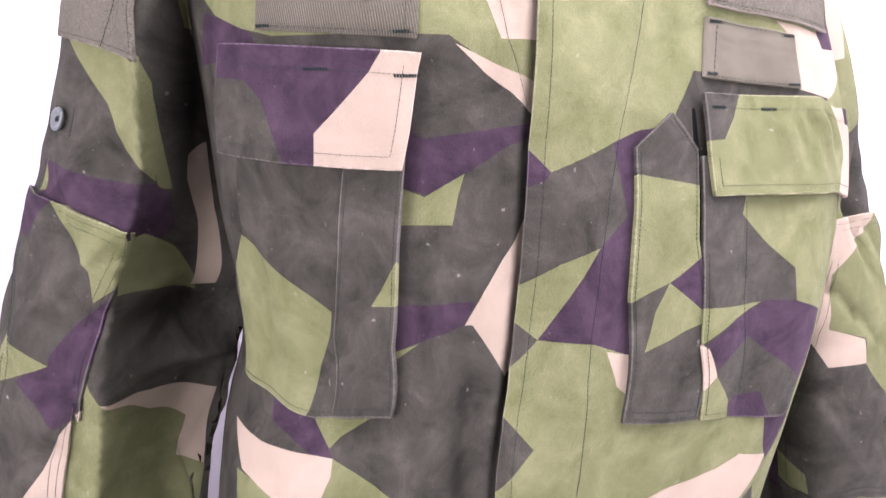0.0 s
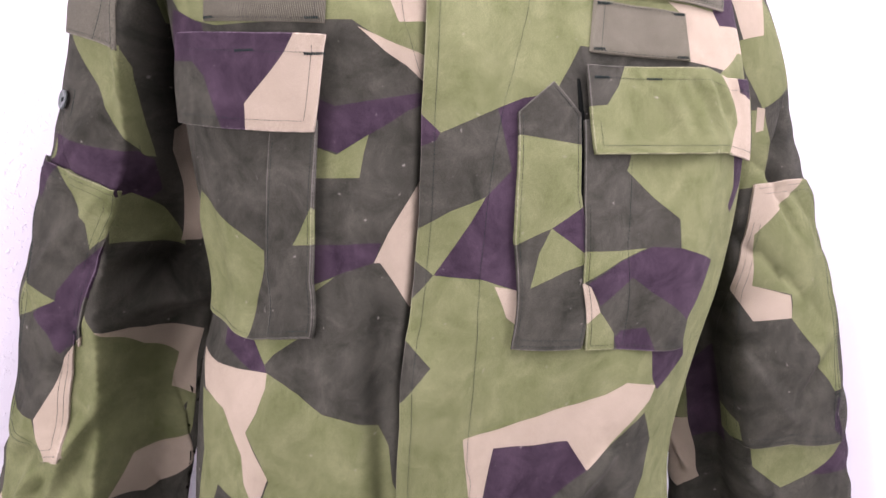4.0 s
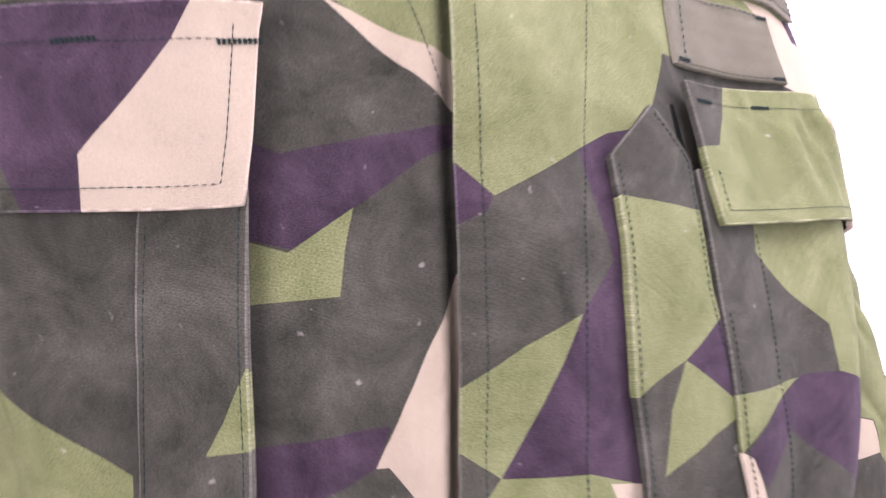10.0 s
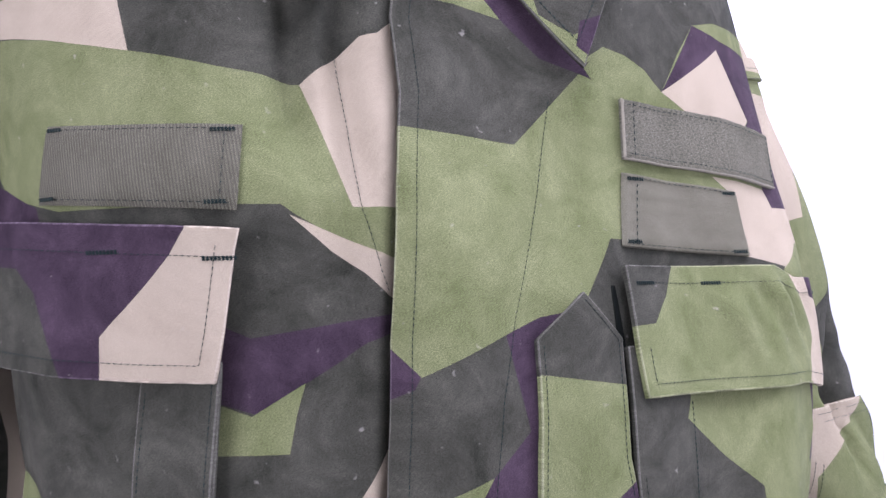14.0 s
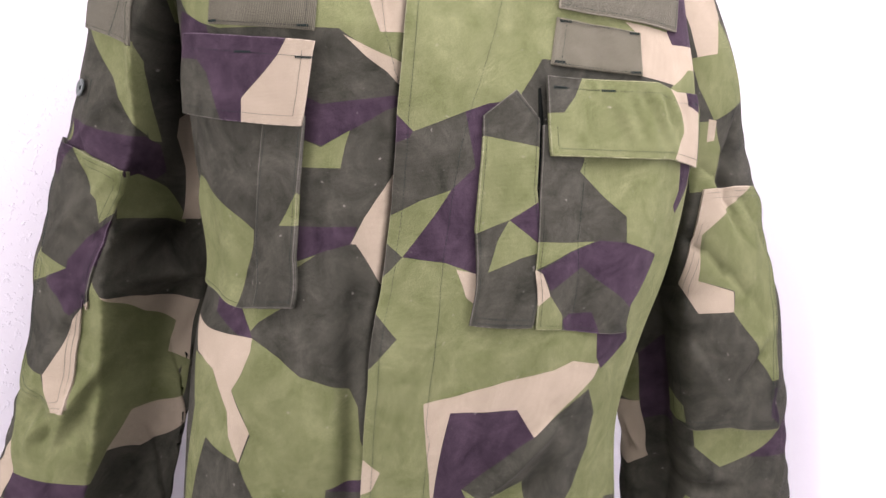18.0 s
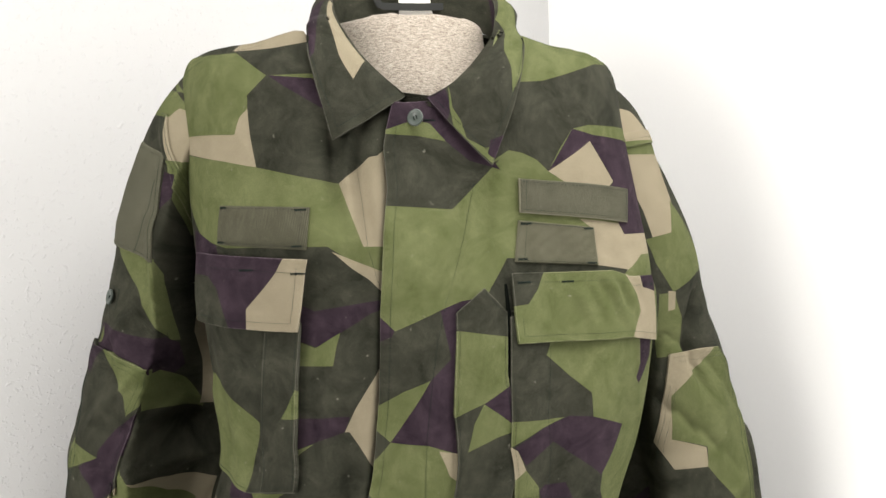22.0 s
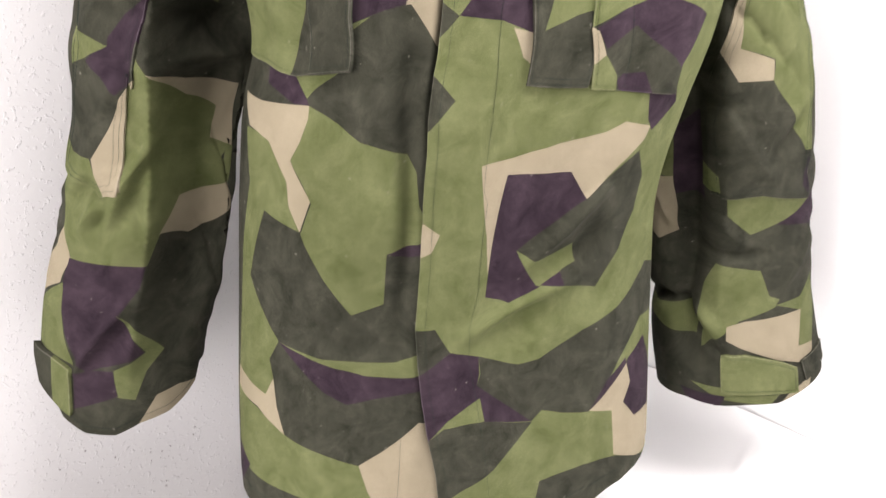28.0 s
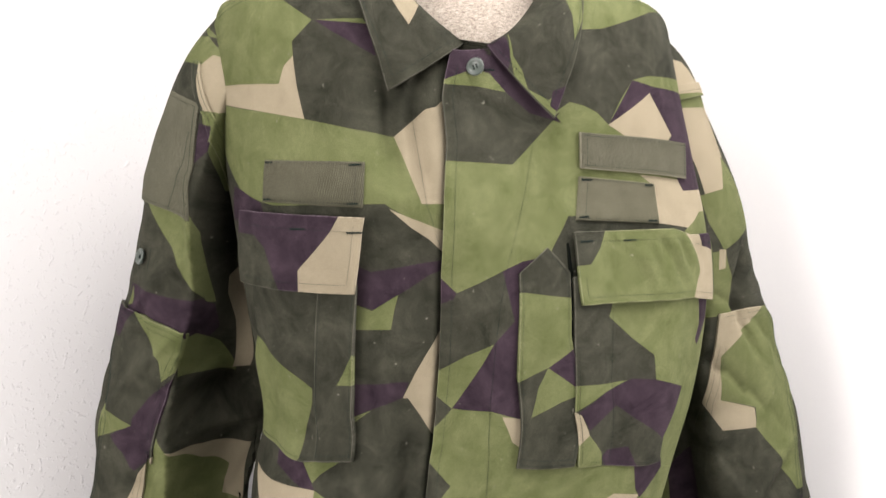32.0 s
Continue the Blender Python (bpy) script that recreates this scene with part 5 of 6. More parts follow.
outline("hem_r", (0.28, 0.07), (0.279, 0.06), (0.252, 0.054), (0.218, 0.052), (0.184, 0.042), (0.142, 0.038), (0.098, 0.028), (0.066, 0.015))
outline("hem_l", (-0.328, 0.051), (-0.321, 0.036), (-0.288, 0.031), (-0.245, 0.028), (-0.183, 0.03), (-0.154, 0.024))
outline("hem_stitch_r", (0.189, 0.066), (0.132, 0.063), (0.08, 0.049), (0.031, 0.028))
outline("seam_placket", (0.046, 0.836), (0.028, 0.78), (0.011, 0.734), (0.003, 0.714), (-0.008, 0.675), (-0.016, 0.628), (-0.022, 0.582), (-0.021, 0.55), (-0.006, 0.488), (0.001, 0.421), (0.006, 0.408), (0.004, 0.314), (-0.004, 0.271), (-0.002, 0.23), (0.006, 0.186), (0.018, 0.101), (0.026, 0.034))
outline("seam_left", (-0.059, 0.854), (-0.059, 0.812), (-0.06, 0.771), (-0.058, 0.757), (-0.056, 0.741), (-0.053, 0.728))
outline("seam_left_low", (-0.068, 0.155), (-0.069, 0.1), (-0.072, 0.041))
outline("seam_pleat_l", (-0.17, 0.687), (-0.181, 0.637), (-0.197, 0.582), (-0.196, 0.529))
outline("seam_pleat_r", (0.101, 0.665), (0.097, 0.595), (0.114, 0.512))
outline("seam_arm_l", (-0.0874, 0.0326), (-0.0708, 0.0451), (-0.0418, 0.0691), (-0.0198, 0.1147), (-0.0079, 0.1538))
outline("seam_arm_r", (0.0393, 0.049), (0.0605, 0.0522), (0.0939, 0.057))

# ---- dress form ----
def ring_mesh(bm, rings, close_top=True, close_low=True):
    rows = [[bm.verts.new(v) for v in ring] for ring in rings]
    n = len(rows[0])
    for a, b in zip(rows, rows[1:]):
        for k in range(n):
            bm.faces.new((a[k], a[(k + 1) % n], b[(k + 1) % n], b[k]))
    if close_low:
        bm.faces.new(rows[0][::-1])
    if close_top:
        bm.faces.new(rows[-1])
    bmesh.ops.recalc_face_normals(bm, faces=bm.faces)
    return bm


def dress_form():
    at = Vector(JACKET_AT)
    bm, rings = bmesh.new(), []
    low = TABLE_TOP + 0.002 - at.z
    for h, a, b, y in ((low, 0.085, 0.085, 0.0), (low + 0.010, 0.085, 0.085, 0.0), (low + 0.013, 0.016, 0.016, 0.0), (0.10, 0.016, 0.016, 0.0), (0.105, 0.13, 0.09, 0.0), (0.20, 0.155, 0.10, 0.0), (0.35, 0.15, 0.10, 0.0), (0.6, 0.18, 0.12, 0.0), (0.8, 0.18, 0.115, 0.0), (0.88, 0.155, 0.105, 0.0), (0.925, 0.12, 0.100, -0.004), (0.96, 0.100, 0.094, 0.0), (0.99, 0.094, 0.088, 0.008), (1.020, 0.092, 0.083, 0.014), (1.033, 0.091, 0.080, 0.017), (1.036, 0.088, 0.077, 0.017)):
        rings.append([(-0.003 + a * math.sin(k * math.tau / 48), y - b * math.cos(k * math.tau / 48), h + (0.004 * noise.noise((k * 0.7, h * 9, 3.0)) if h > 1.0 else 0)) for k in range(48)])
    ob = part("dress_form", ring_mesh(bm, rings), LINEN, None)
    ob.location = at
    return tagged(ob, "oatmeal linen covered dress form standing on the table", "dress form")


dress_form()

# ---- jacket ----
jacket = thing("jacket", JACKET_AT, "camouflage cotton field jacket in green, plum and beige", "jacket")
EDGE = [v for v in OUTLINES["edge_r"] if v[1] > 0.020]
HEM_L = list(OUTLINES["hem_l"]) + [(-0.10, 0.016)]          # the hem dips from the sides to the middle
HEM_R = [(0.05, 0.001), (0.10, 0.012), (0.145, 0.024)] + [v for v in OUTLINES["hem_r"][::-1] if v[0] > 0.18]


def tops(p0, p1, count=36, back=False):
    ps = np.linspace(p0, p1, count)
    return [(float(p), float(t)) for p, t in zip(ps, body_top(np.clip(ps / WRAP, -1, 1), back) - 0.0005 - (0 if back else 0.011) * bump(np.abs(ps) - 0.075, 0.055))]


def back_side(p, h, lift=0.0):
    return body(p, h, lift, True)


def raised(extra):
    """The front of the trunk with a bulge of its own."""
    def surface(p, q, lift=0.0):
        return body(p, q, lift + extra(np.asarray(p, float), np.asarray(q, float)))
    return surface


def inset(ring, d):
    """The ring drawn in by about d, for a row of stitches."""
    pts = [np.array(p, float) for p in ring]
    area = sum(a[0] * b[1] - a[1] * b[0] for a, b in zip(pts, pts[1:] + pts[:1]))
    out = []
    for k, p in enumerate(pts):
        a, b = p - pts[k - 1], pts[(k + 1) % len(pts)] - p
        na, nb = np.array([-a[1], a[0]]) / (np.linalg.norm(a) + 1e-9), np.array([-b[1], b[0]]) / (np.linalg.norm(b) + 1e-9)
        n = na + nb
        n = n / max(0.5, n @ n / 2) / 1.0
        out.append(tuple(p + n * d * (1 if area > 0 else -1)))
    return out


def bar_tack(parent, p, q, length, along, surface, lift):
    """A dense bar of stitching that holds a corner."""
    d = np.array([length, 0.0]) if along else np.array([0.0, length])
    for k in (-1, 0, 1):
        o = np.array([0.0, k * 0.0007]) if along else np.array([k * 0.0007, 0.0])
        a, b = np.array([p, q]) - d / 2 + o, np.array([p, q]) + d / 2 + o
        stitches(parent, [tuple(a), tuple(b)], surface, lift, THREAD, 0.0016, 0.0002, 0.0009)


cloth("back_panel", jacket, [(-WRAP, HEM_L[0][1]), (-0.2, 0.05), (0.2, 0.06), (WRAP, HEM_R[-1][1])] + tops(WRAP, -WRAP, back=True), back_side, DARK, [], 0.0, 0.0015, 0.02)

under = [(p + 0.035, h) for p, h in EDGE]
def under_fall(p, q):
    """The front beneath sinks in behind the overlapping edge."""
    ends = np.array(EDGE[::-1])
    k = np.clip((p - np.interp(q, ends[:, 1], ends[:, 0]) + 0.0060) / 0.0110, 0, 1)
    return -0.016 * k * k * (3 - 2 * k) * (0.20 + 0.80 * bump(q - 0.58, 0.20))


beneath = raised(under_fall)
front_under = cloth("front_panel", jacket, [(-WRAP, HEM_L[0][1])] + HEM_L + [(under[-1][0], 0.0)] + under[::-1] + tops(under[0][0], -WRAP), beneath, DARK, PRINTS["front_l"], 0.0, 0.0015, 0.0045)


def over_stand(p, q):
    """The free edge of the placket stands off the front a little, and lies in over the lower chest."""
    ends = np.array(EDGE[::-1])
    return bump(p - np.interp(q, ends[:, 1], ends[:, 0]), 0.022) * (0.0020 - 0.0050 * bump(q - 0.61, 0.09))


over = raised(over_stand)
front_over = cloth("front_panel", jacket, [(EDGE[-1][0] + 0.003, -0.006)] + HEM_R + [(WRAP, HEM_R[-1][1])] + tops(WRAP, EDGE[0][0] + 0.004) + list(EDGE), over, GREEN, PRINTS["front_r"], 0.004, 0.0012, 0.005)
tagged(front_over, "overlapping front with a fly placket")

stitches(front_over, [(p + 0.0085, h) for p, h in EDGE], over, 0.0043)
stitches(front_over, OUTLINES["seam_placket"], over, 0.0043)
bar_tack(front_over, 0.0135, 0.9015, 0.012, True, over, 0.0046)     # buttonhole
stitches(front_under, OUTLINES["seam_left"], beneath, 0.0010)
stitches(front_under, OUTLINES["seam_left_low"], beneath, 0.0010)
stitches(front_under, [(p * 0.97, h + 0.020) for p, h in HEM_L], body, 0.0003)
stitches(front_over, [(0.0, 0.016), (0.08, 0.031), (0.13, 0.046), (0.19, 0.062)], over, 0.0043)


# the shoulder seam, topstitched twice
for d in (0.010, 0.016):
    ps = np.linspace(-0.30, -0.15, 9)
    stitches(front_under, [(float(p), float(body_top(p / WRAP, True)) - d) for p in ps], body, 0.0003)
    stitches(front_over, [(float(-p), float(body_top(-p / WRAP, True)) - d) for p in ps], over, 0.0043)


# -- breast pocket with its flap, on the under side
def pocket_l_bulge(p, q):
    return 0.0025 * np.clip((q - 0.53) / 0.05, 0, 1) * np.clip((p + 0.262) / 0.03, 0, 1) + 0.0030 * bump(p + 0.140, 0.018) - 0.0016 * bump(p - np.interp(q, [v[1] for v in OUTLINES["seam_pleat_l"][::-1]], [v[0] for v in OUTLINES["seam_pleat_l"][::-1]]), 0.003) + 0.002 * np.sin(95 * p + 9 * q) * np.clip((-0.16 - p) / 0.04, 0, 1)


pocket_surface = raised(pocket_l_bulge)
pocket_l = cloth("chest_pocket", jacket, OUTLINES["pocket_l"], pocket_surface, DARK, PRINTS["pocket_l"], 0.0052, 0.0022, 0.006)
stitches(pocket_l, OUTLINES["seam_pleat_l"], pocket_surface, 0.0055)
stitches(pocket_l, inset(OUTLINES["pocket_l"], 0.003)[1:8], pocket_surface, 0.0055, THREAD_PALE)


# its folded strip lies on it along the placket's side
pleat = list(OUTLINES["seam_pleat_l"])
strip_ring = [(-0.1315, 0.694), (-0.1385, 0.653), (-0.1535, 0.577), (-0.1505, 0.5335)] + pleat[::-1][:3] + [(-0.1695, 0.692)]
pleat_strip = cloth("pocket_pleat", pocket_l, strip_ring, pocket_surface, DARK, PRINTS["pocket_l"], 0.0082, 0.0012, 0.005)
stitches(pleat_strip, [(p + 0.0022, q) for p, q in pleat], pocket_surface, 0.0085)
stitches(pleat_strip, [(p - 0.0022, q) for p, q in strip_ring[:4]], pocket_surface, 0.0085)
stitches(pleat_strip, [(-0.1525, 0.5375), (-0.194, 0.5335)], pocket_surface, 0.0085)


def flap_l_stand(p, q):
    return 0.002 * np.clip((0.77 - q) / 0.075, 0, 1) + 0.0008 * np.sin(150 * p + 30 * q)


flap_surface = raised(flap_l_stand)
flap_l = cloth("pocket_flap", jacket, OUTLINES["flap_l"], flap_surface, PLUM, PRINTS["flap_l"], 0.0135, 0.0014, 0.006)
stitches(flap_l, inset(OUTLINES["flap_l"], 0.0075)[2:10], flap_surface, 0.0138)
head = [(p, q - 0.0130) for p, q in OUTLINES["flap_l"][0:3]]
stitches(flap_l, [(head[0][0] + 0.003, head[0][1]), head[1], (head[2][0] - 0.001, head[2][1])], flap_surface, 0.0138)
bar_tack(flap_l, head[2][0] - 0.009, head[2][1], 0.015, True, flap_surface, 0.0141)
bar_tack(flap_l, head[1][0] + 0.010, head[1][1] - 0.0004, 0.018, True, flap_surface, 0.0141)


# -- breast pocket with its flap, on the over side
def pocket_r_bulge(p, q):
    return 0.003 * np.clip((q - 0.515) / 0.05, 0, 1) * np.clip((0.215 - p) / 0.03, 0, 1) + 0.002 * np.sin(70 * p - 6 * q)


pocket_r_surface = raised(pocket_r_bulge)
pocket_r = cloth("chest_pocket", jacket, OUTLINES["pocket_r"], pocket_r_surface, DARK, PRINTS["pocket_r"], 0.0072, 0.0022, 0.007)
stitches(pocket_r, OUTLINES["seam_pleat_r"], pocket_r_surface, 0.0075)
stitches(pocket_r, inset(OUTLINES["pocket_r"], 0.003)[7:], pocket_r_surface, 0.0075, THREAD_PALE)


def flap_r_stand(p, q):
    pucker = 0.0035 * bump(p - 0.140, 0.007) * np.clip((0.735 - q) / 0.02, 0, 1) * np.clip((q - 0.69) / 0.02, 0, 1)
    pucker = pucker + 0.004 * bump(p - 0.175, 0.009) * bump(q - 0.715, 0.018) - 0.003 * bump(p - 0.158, 0.007) * bump(q - 0.712, 0.02)
    pucker = pucker + 0.0024 * np.sin((p + 0.55 * (q - 0.72)) * 215 + 1.5 * np.sin(40 * p)) * bump(p - 0.178, 0.050) * np.clip((0.733 - q) / 0.012, 0, 1) * np.clip((q - 0.672) / 0.035, 0, 1)
    return 0.003 * np.clip((0.74 - q) / 0.07, 0, 1) - 0.005 * np.clip((p - 0.15) / 0.07, 0, 1) + pucker + 0.003 * np.sin(np.clip((p - 0.05) / 0.19, 0, 1) * np.pi)


flap_r_surface = raised(flap_r_stand)
flap_r = cloth("pocket_flap", jacket, OUTLINES["flap_r"], flap_r_surface, GREEN, PRINTS["flap_r"], 0.0125, 0.0016, 0.0045)
stitches(flap_r, inset(OUTLINES["flap_r"], 0.006)[5:], flap_r_surface, 0.0128)
head = [(p, q - 0.0095) for p, q in OUTLINES["flap_r"][0:5]]
stitches(flap_r, [(head[0][0] + 0.004, head[0][1] + 0.001), *head[1:4], (head[4][0] - 0.002, head[4][1])], flap_r_surface, 0.0128)
bar_tack(flap_r, head[0][0] + 0.011, head[0][1], 0.014, True, flap_r_surface, 0.0131)
bar_tack(flap_r, head[1][0] + 0.020, head[1][1], 0.014, True, flap_r_surface, 0.0131)
bar_tack(flap_r, head[4][0] - 0.006, head[4][1], 0.011, True, flap_r_surface, 0.0131)


# -- the gap's shade between the pointed strip and the pocket, as a dark strip
SLIT = plain_material("pocket_shade_black", (0.006, 0.007, 0.006), 1.0, 400, 0.3)
SLIT.node_tree.nodes["Principled BSDF"].inputs["Specular IOR Level"].default_value = 0.0
edge_line = OUTLINES["pocket_r"]
slit_p = [(edge_line[-2][0], edge_line[-2][1]), (edge_line[-1][0], edge_line[-1][1]), (edge_line[0][0], edge_line[0][1]), (edge_line[0][0] - 0.001, 0.730)]
cloth("pocket_gap_shade", jacket, [(p - w, q) for (p, q), w in zip(slit_p, (0.0030, 0.0036, 0.0028, 0.0008))] + [(p + 0.0008, q) for p, q in slit_p[::-1]], over, SLIT, [], 0.0046, 0.0005, 0.006, (SLIT,), "dark strip standing in for the shade in the pocket opening")


# -- pointed strip beside it
def strip_stand(p, q):
    return 0.0015 * bump(p - 0.036, 0.016) + 0.002 * np.clip((q - 0.69) / 0.04, 0, 1)


strip_surface = raised(strip_stand)
strip = cloth("pointed_strip", jacket, OUTLINES["strap"], strip_surface, DARK, PRINTS["strap"], 0.0090, 0.0020, 0.006)
stitches(strip, inset(OUTLINES["strap"], 0.0022), strip_surface, 0.0093)
stitches(strip, [(p + d, q + 0.007) for (p, q), d in zip(OUTLINES["strap"][5:2:-1], (0.003, 0, -0.003))], strip_surface, 0.0093)


# -- webbing and loop pile
def woven_strip(name, corners, surface, lift, material, parent, nx, ny, relief, label, edge=0.0016):
    """A strip between four corners of (p, q), with a relief of its own."""
    (a, b, c, d) = [np.array(v, float) for v in corners]
    u, v = np.meshgrid(np.linspace(0, 1, nx), np.linspace(0, 1, ny))
    pq = a + (b - a) * u[..., None] + (d - a) * v[..., None] + (a - b + c - d) * (u * v)[..., None]
    rim = (u == 0) | (u == 1) | (v == 0) | (v == 1)
    at = surface(pq[..., 0].ravel(), pq[..., 1].ravel(), lift + np.where(rim, -edge, relief(u, v)).ravel())
    k = np.arange(nx * ny).reshape(ny, nx)
    faces = np.stack([k[:-1, :-1], k[1:, :-1], k[1:, 1:], k[:-1, 1:]], -1).reshape(-1, 4)
    return mesh_object(name, at, faces, material, parent, label, True, None, pq.reshape(-1, 2))


def on(corners, u, v):
    """A place on a four-cornered strip."""
    a, b, c, d = [np.array(k, float) for k in corners]
    return tuple(map(float, a + (b - a) * u + (d - a) * v + (a - b + c - d) * u * v))


def sewn(ob, corners, lines, surface, lift, tacks=(), thread=THREAD):
    for a, b in lines:
        stitches(ob, [on(corners, *a), on(corners, (a[0] + b[0]) / 2, (a[1] + b[1]) / 2), on(corners, *b)], surface, lift, thread, 0.003, 0.0012)
    for u, v in tacks:
        bar_tack(ob, *on(corners, u, v), 0.012, True, surface, lift + 0.0002)


t = OUTLINES["tape_l"]
c = (t[0], t[2], t[4], t[6])
tape_l = woven_strip("name_tape", c, body, 0.0035, TAPE_RIBBED, jacket, 80, 10, lambda u, v: 0.0002 * np.sin(9 * u + 4 * v), "ribbed olive webbing strip sewn above the pocket")
sewn(tape_l, c, (((0.93, 0.02), (0.93, 0.98)), ((0.01, 0.06), (0.99, 0.06)), ((0.01, 0.93), (0.99, 0.93))), body, 0.0042, ((0.92, 0.07), (0.92, 0.92), (0.08, 0.93), (0.08, 0.06)))

t = OUTLINES["tape_r"]
c = (t[0], t[2], t[3], t[5])
tape_r = woven_strip("name_tape", c, over, 0.0075, TAPE, jacket, 60, 90, lambda u, v: 0.0002 * np.sin(v * math.tau * 42), "olive webbing strip sewn above the flap", 0.003)
sewn(tape_r, c, (((0.10, 0.03), (0.10, 0.97)), ((0.02, 0.95), (0.98, 0.95)), ((0.02, 0.05), (0.98, 0.05))), over, 0.0081, ((0.09, 0.07), (0.09, 0.92), (0.90, 0.06), (0.90, 0.94)))


def pile_relief(u, v, seed, nx, ny, height):
    rough = np.random.default_rng(seed).random((ny, nx))
    return height * rough + 0.0004


t = OUTLINES["pile_r"]
c = (t[0], t[2], t[3], t[5])
pile_r = woven_strip("hook_and_loop_strip", c, over, 0.0072, PILE, jacket, 150, 42, lambda u, v: pile_relief(u, v, 4, 150, 42, 0.0007), "olive loop pile strip with a frayed pale edge", 0.003)
SELVAGE = plain_material("pale_selvage", (0.135, 0.125, 0.088), 0.95, 500, 0.2, 0.4)
woven_strip("selvage", (on(c, 0, 0.97), on(c, 1, 0.97), on(c, 1, 1.005), on(c, 0, 1.005)), over, 0.0085, SELVAGE, pile_r, 60, 4, lambda u, v: 0.0003 + 0 * u, "pale selvage")
woven_strip("selvage", (on(c, -0.003, 0), on(c, 0.006, 0), on(c, 0.006, 1), on(c, -0.003, 1)), over, 0.0085, SELVAGE, pile_r, 4, 40, lambda u, v: 0.0003 + 0 * u, "pale selvage")
sewn(pile_r, c, (((0.02, 0.10), (0.98, 0.10)), ((0.02, 0.90), (0.98, 0.90)), ((0.045, 0.05), (0.045, 0.95)), ((0.96, 0.05), (0.96, 0.95))), over, 0.0089)

# -- sleeves
sleeves = {}
CUFFS = {
    "l": [(-0.28, 0.83), (-0.0752, 0.831), (-0.0534, 0.8652), (-0.026, 0.8792), (0.0066, 0.8783), (0.0333, 0.8618), (0.0672, 0.8531), (0.1123, 0.8268), (0.12, 0.8), (0.2, 0.8), (0.28, 0.83)],
    "r": [(-0.28, 0.83), (-0.1623, 0.8457), (-0.1306, 0.846), (-0.0912, 0.8487), (-0.0581, 0.8582), (-0.024, 0.8623), (0.0105, 0.8701), (0.0494, 0.8677), (0.2, 0.86), (0.28, 0.83)],
}
for side, key, prints in ((left_arm, "l", "arm_l"), (right_arm, "r", "arm_r")):
    sleeves[key] = cloth("sleeve", jacket, [(0.28, 0.0), (-0.28, 0.0)] + CUFFS[key], side, DARK, PRINTS[prints], 0.0, 0.003, 0.0045)
    stitches(sleeves[key], [(p, q - 0.010) for p, q in CUFFS[key]], side, 0.0004)
elbow_l = cloth("elbow_patch", sleeves["l"], OUTLINES["elbow_l"], left_arm, DARK, PRINTS["elbow_l"], 0.004, 0.0035, 0.007)
stitches(elbow_l, inset(OUTLINES["elbow_l"], 0.004), left_arm, 0.0043)
stitches(elbow_l, inset(OUTLINES["elbow_l"], 0.010), left_arm, 0.0043)
elbow_r = cloth("elbow_patch", sleeves["r"], OUTLINES["elbow_r"], right_arm, DARK, PRINTS["elbow_r"], 0.004, 0.0035, 0.007)
stitches(elbow_r, inset(OUTLINES["elbow_r"], 0.004), right_arm, 0.0043)
stitches(elbow_r, inset(OUTLINES["elbow_r"], 0.010), right_arm, 0.0043)
pile_l = cloth("hook_and_loop_panel", sleeves["l"], OUTLINES["pile_l"], left_arm, PILE, [], 0.003, 0.003, 0.007, (PILE,), "olive loop pile panel on the upper sleeve")
stitches(pile_l, inset(OUTLINES["pile_l"], 0.003), left_arm, 0.0036, THREAD_PALE)
stitches(pile_l, [(-0.058, 0.09), (-0.055, 0.13), (-0.062, 0.186)], left_arm, 0.0036)
for key, side, line, prints in (("l", left_arm, OUTLINES["seam_arm_l"], PRINTS["arm_l"]), ("r", right_arm, OUTLINES["seam_arm_r"], PRINTS["arm_r"])):
    across = (0.0045, 0.0) if key == "l" else (0.0, 0.0055)
    band = [(p - across[0], q - across[1]) for p, q in line] + [(p + across[0] + 0.004 * (key == "l"), q + across[1]) for p, q in line[::-1]]
    cloth("armhole_seam", sleeves[key], band, side, DARK if key == "l" else BEIGE, prints, 0.0032, 0.0018, 0.004)
for d in (0.0, 0.006):
    stitches(sleeves["l"], [(p + d, q) for p, q in OUTLINES["seam_arm_l"]], left_arm, 0.0035)
    stitches(sleeves["r"], [(p, q + d) for p, q in OUTLINES["seam_arm_r"]], right_arm, 0.0035)
tab_r = cloth("cuff_tab", sleeves["r"], OUTLINES["tab_r"], right_arm, GREEN, [], 0.006, 0.006, 0.006)
stitches(tab_r, inset(OUTLINES["tab_r"], 0.003), right_arm, 0.0063)
cloth("cuff_strap", sleeves["r"], [(0.045, 0.834), (0.10, 0.832), (0.10, 0.852), (0.05, 0.858)], right_arm, DARK, [], 0.003, 0.003, 0.006)


def tab_l_flare(p, q, lift=0.0):
    """This tab stands away from its sleeve at the free end."""
    return left_arm(p, q, lift + 0.003 * np.clip((-0.062 - np.asarray(p, float)) / 0.03, 0, 1))


cloth("cuff_tab", sleeves["l"], OUTLINES["tab_l"], tab_l_flare, GREEN, [(DARK, ((-0.1, 0.77), (-0.066, 0.77), (-0.062, 0.86), (-0.1, 0.86)))], 0.006, 0.005, 0.006)

# -- collar
for side, prints in ((collar_left, "collar_l"), (collar_right, "collar_r")):
    leaf = cloth("collar_leaf", jacket, [(0.0, 0.0), (0.27, 0.0), (0.27, COLLAR_FALL), (0.0, COLLAR_FALL)], side, DARK, PRINTS[prints], 0.0, 0.0008, 0.006)
    stitches(leaf, [(0.006, 0.004), (0.006, 0.068), (0.06, 0.069), (0.2, 0.069)], side, 0.0003, THREAD, 0.0030, 0.0006, 0.0006)


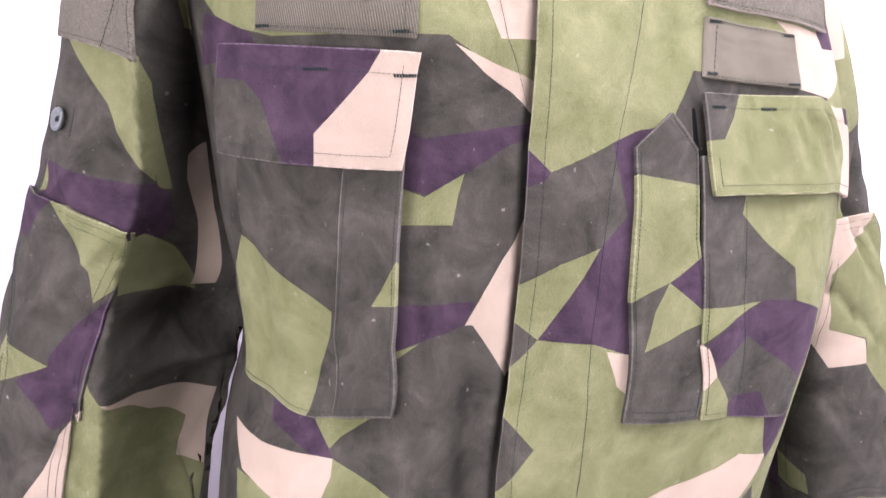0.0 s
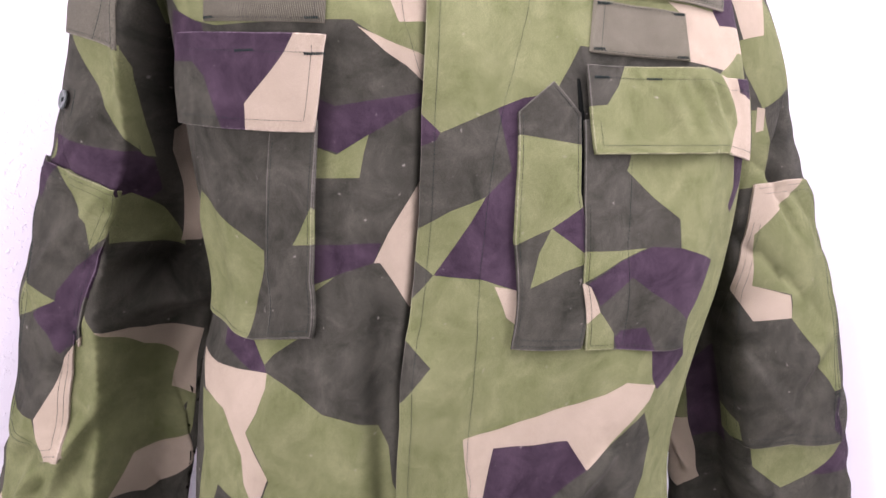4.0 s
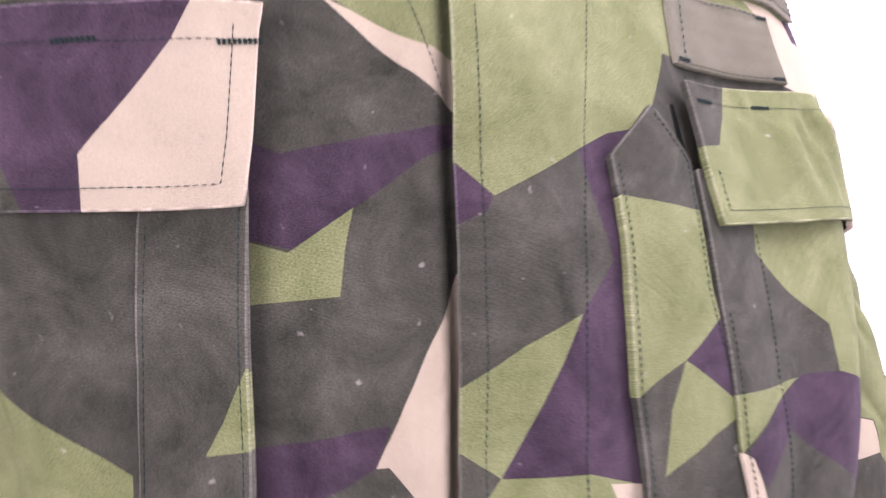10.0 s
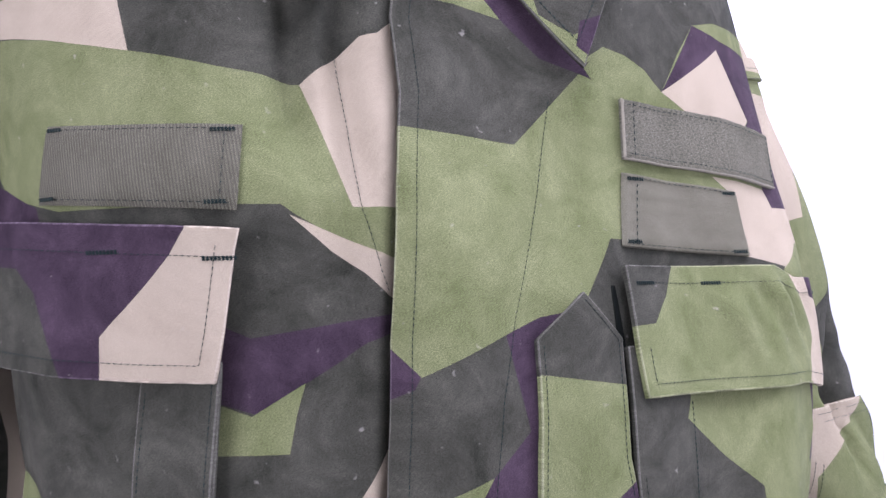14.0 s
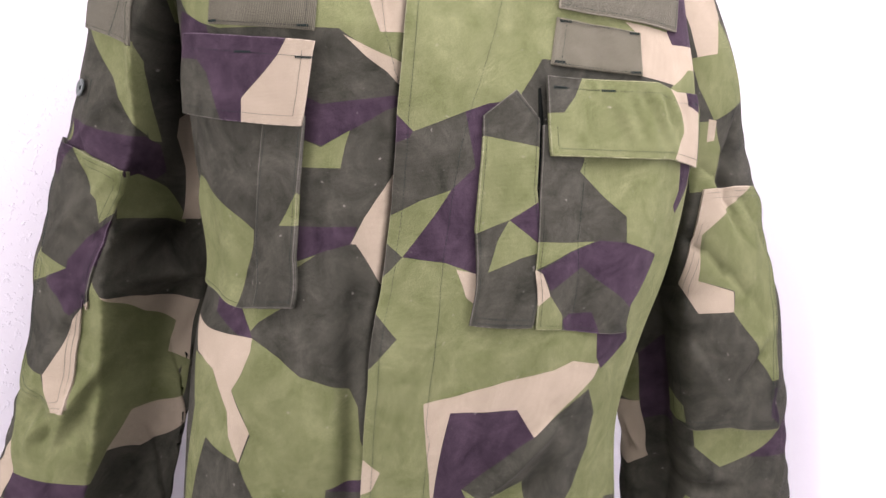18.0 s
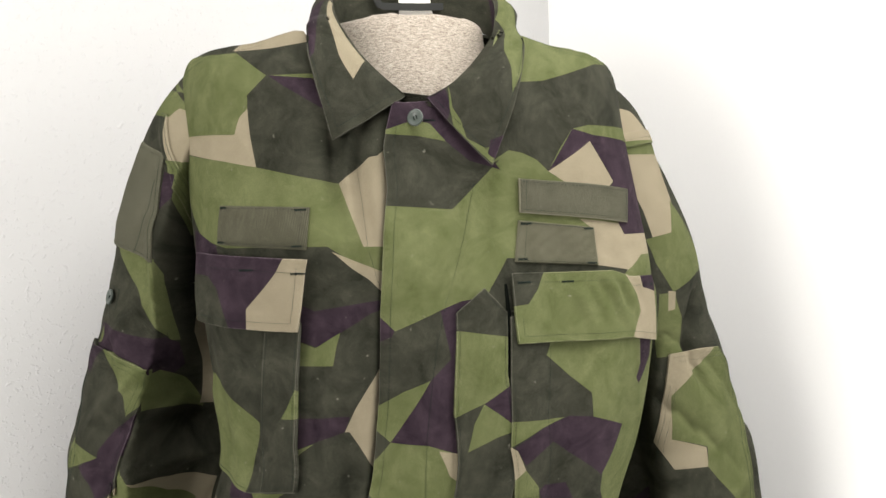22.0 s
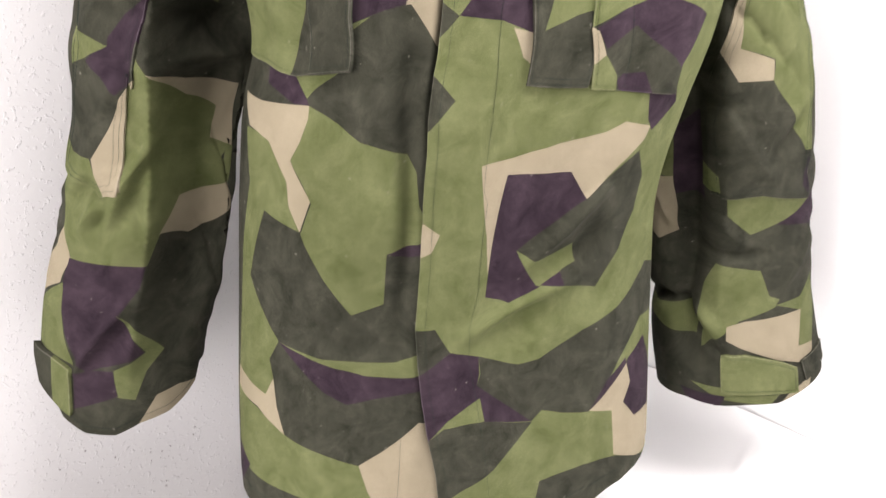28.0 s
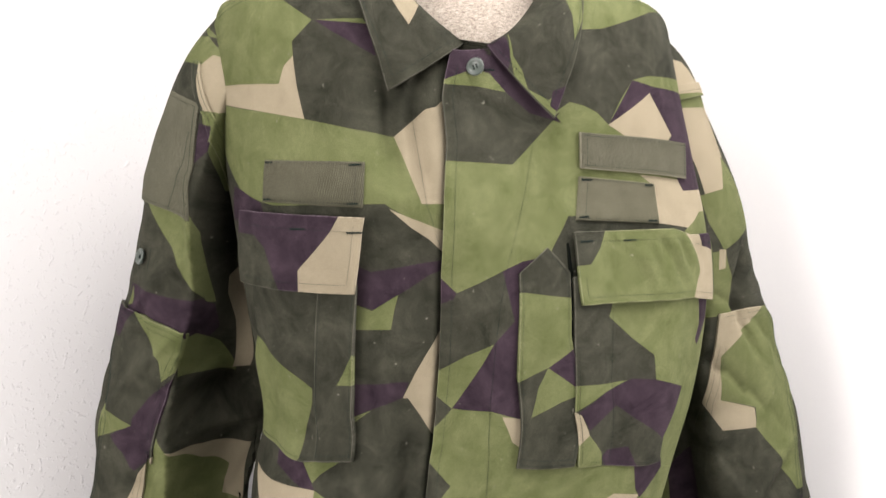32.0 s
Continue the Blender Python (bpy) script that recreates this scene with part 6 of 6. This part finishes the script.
def collar_stand(p, q, lift=0.0):
    """The inner band: from the fold down to the neck seam."""
    p = np.asarray(p, float)
    shape = [np.where(p < 0, curve_through(COLLAR_P, a, -p), curve_through(COLLAR_P, b, p)) for a, b in zip(COLLAR_L["fold"], COLLAR_R["fold"])]
    v = np.asarray(q, float) * (0.15 + 0.85 * np.clip(np.abs(p) / 0.10, 0, 1))
    x, y, h = shape
    return np.stack([x * (1 - 0.6 * v) , y * (1 - 0.5 * v), h - v - 0.001 - lift * 0], -1) + np.stack([0 * x, 0 * x, lift + 0 * x], -1)


cloth("collar_band", jacket, [(-0.27, 0.0), (0.27, 0.0), (0.27, 0.05), (-0.27, 0.05)], collar_stand, DARK, [(PLUM, ((0.14, 0.0), (0.2, 0.0), (0.18, 0.05), (0.13, 0.05)))], 0.0, 0.0, 0.009)


def slip(name, centre, normal, width, height, material, label):
    """A small sewn-in label."""
    bm = bmesh.new()
    bmesh.ops.create_cube(bm, size=1.0)
    bmesh.ops.scale(bm, vec=(width, height, 0.0012), verts=bm.verts)
    bmesh.ops.bevel(bm, geom=list(bm.edges), offset=0.0004, segments=1, affect="EDGES")
    ob = part(name, bm, material, jacket, label, smooth=False)
    ob.matrix_local = Matrix.Translation(centre) @ Vector(normal).to_track_quat("Z", "Y").to_matrix().to_4x4()
    return ob


slip("neck_label", (0.0155, 0.063, 1.068), (0, -1, 0.12), 0.052, 0.062, LABELMAT, "white woven label inside the collar")

# the hanger loop: a narrow dark tape, turned up at both ends
LOOP = plain_material("black_loop_tape", (0.010, 0.011, 0.010), 0.8, 500, 0.2)
bm, rows = bmesh.new(), []
for x, z, nx, nz in ((-0.0515, 0.024, -1, 0), (-0.0515, 0.007, -1, 0), (-0.0490, 0.002, -0.8, -0.6), (-0.0440, 0.0, 0, -1), (0.0, -0.0006, 0, -1), (0.0440, 0.0, 0, -1), (0.0490, 0.002, 0.8, -0.6), (0.0515, 0.007, 1, 0), (0.0515, 0.024, 1, 0)):
    rows.append([bm.verts.new((x + k * nx, y, z + k * nz)) for k, y in ((0.0045, -0.001), (-0.0045, -0.001), (-0.0045, 0.001), (0.0045, 0.001))])
for a, b in zip(rows, rows[1:]):
    for k in range(4):
        bm.faces.new((a[k], a[(k + 1) % 4], b[(k + 1) % 4], b[k]))
bm.faces.new(rows[0][::-1])
bm.faces.new(rows[-1])
bmesh.ops.recalc_face_normals(bm, faces=bm.faces)
part("hanger_loop", bm, LOOP, jacket, "black hanger loop inside the collar", smooth=False).matrix_local = Matrix.Translation((0.0135, 0.056, 1.0770))


# -- buttons
def button(at, normal, turn=0.0):
    """A four-hole button with a raised rim, sewn on with thread."""
    bm = bmesh.new()
    profile = ((0.0, 0.0014), (0.0042, 0.0014), (0.0058, 0.0022), (0.0072, 0.0030), (0.0084, 0.0028), (0.0089, 0.0018), (0.0086, 0.0004), (0.0070, 0.0), (0.0, 0.0))
    n, rings = 28, []
    for r, z in profile[1:-1]:
        rings.append([bm.verts.new((r * math.cos(k * math.tau / n), r * math.sin(k * math.tau / n), z)) for k in range(n)])
    for a, b in zip(rings, rings[1:]):
        for k in range(n):
            bm.faces.new((a[k], b[k], b[(k + 1) % n], a[(k + 1) % n]))
    bm.faces.new(rings[0])
    bm.faces.new(rings[-1][::-1])
    bmesh.ops.recalc_face_normals(bm, faces=bm.faces)
    ob = part("button", bm, BUTTON, jacket, "grey-green plastic four-hole button")
    ob.matrix_local = Matrix.Translation(at) @ Vector(normal).to_track_quat("Z", "Y").to_matrix().to_4x4() @ pose(0, 0, 0, 0, 0, turn)
    for x in (-0.0015, 0.0015):
        for y in (-0.0015, 0.0015):
            bm = bmesh.new()
            bmesh.ops.create_cone(bm, cap_ends=True, segments=10, radius1=0.0009, radius2=0.0009, depth=0.0006, matrix=Matrix.Translation((x, y, 0.0014)))
            part("hole", bm, HOLE, ob)
    for x in (-0.0015, 0.0015):
        bm = bmesh.new()
        bmesh.ops.create_cube(bm, size=1.0)
        bmesh.ops.scale(bm, vec=(0.0008, 0.0030, 0.0007), verts=bm.verts)
        bmesh.ops.translate(bm, vec=(x, 0, 0.0018), verts=bm.verts)
        part("thread", bm, THREAD, ob)
    return ob


button((-0.010, -0.158, 0.903), (-0.5, -0.85, 0.1), 20)
BP, BQ = OUTLINES["button_l"][0]
spot = left_arm(np.array([BP]), np.array([BQ]), 0.0025)[0]
away = left_arm(np.array([BP]), np.array([BQ]), 0.0125)[0] - spot
button(tuple(map(float, spot)), tuple(map(float, away)), 10)
stitches(sleeves["l"], [(BP - 0.012, BQ - 0.012), (BP + 0.013, BQ - 0.013), (BP + 0.013, BQ + 0.012), (BP - 0.012, BQ + 0.013), (BP - 0.012, BQ - 0.012)], left_arm, 0.0004)
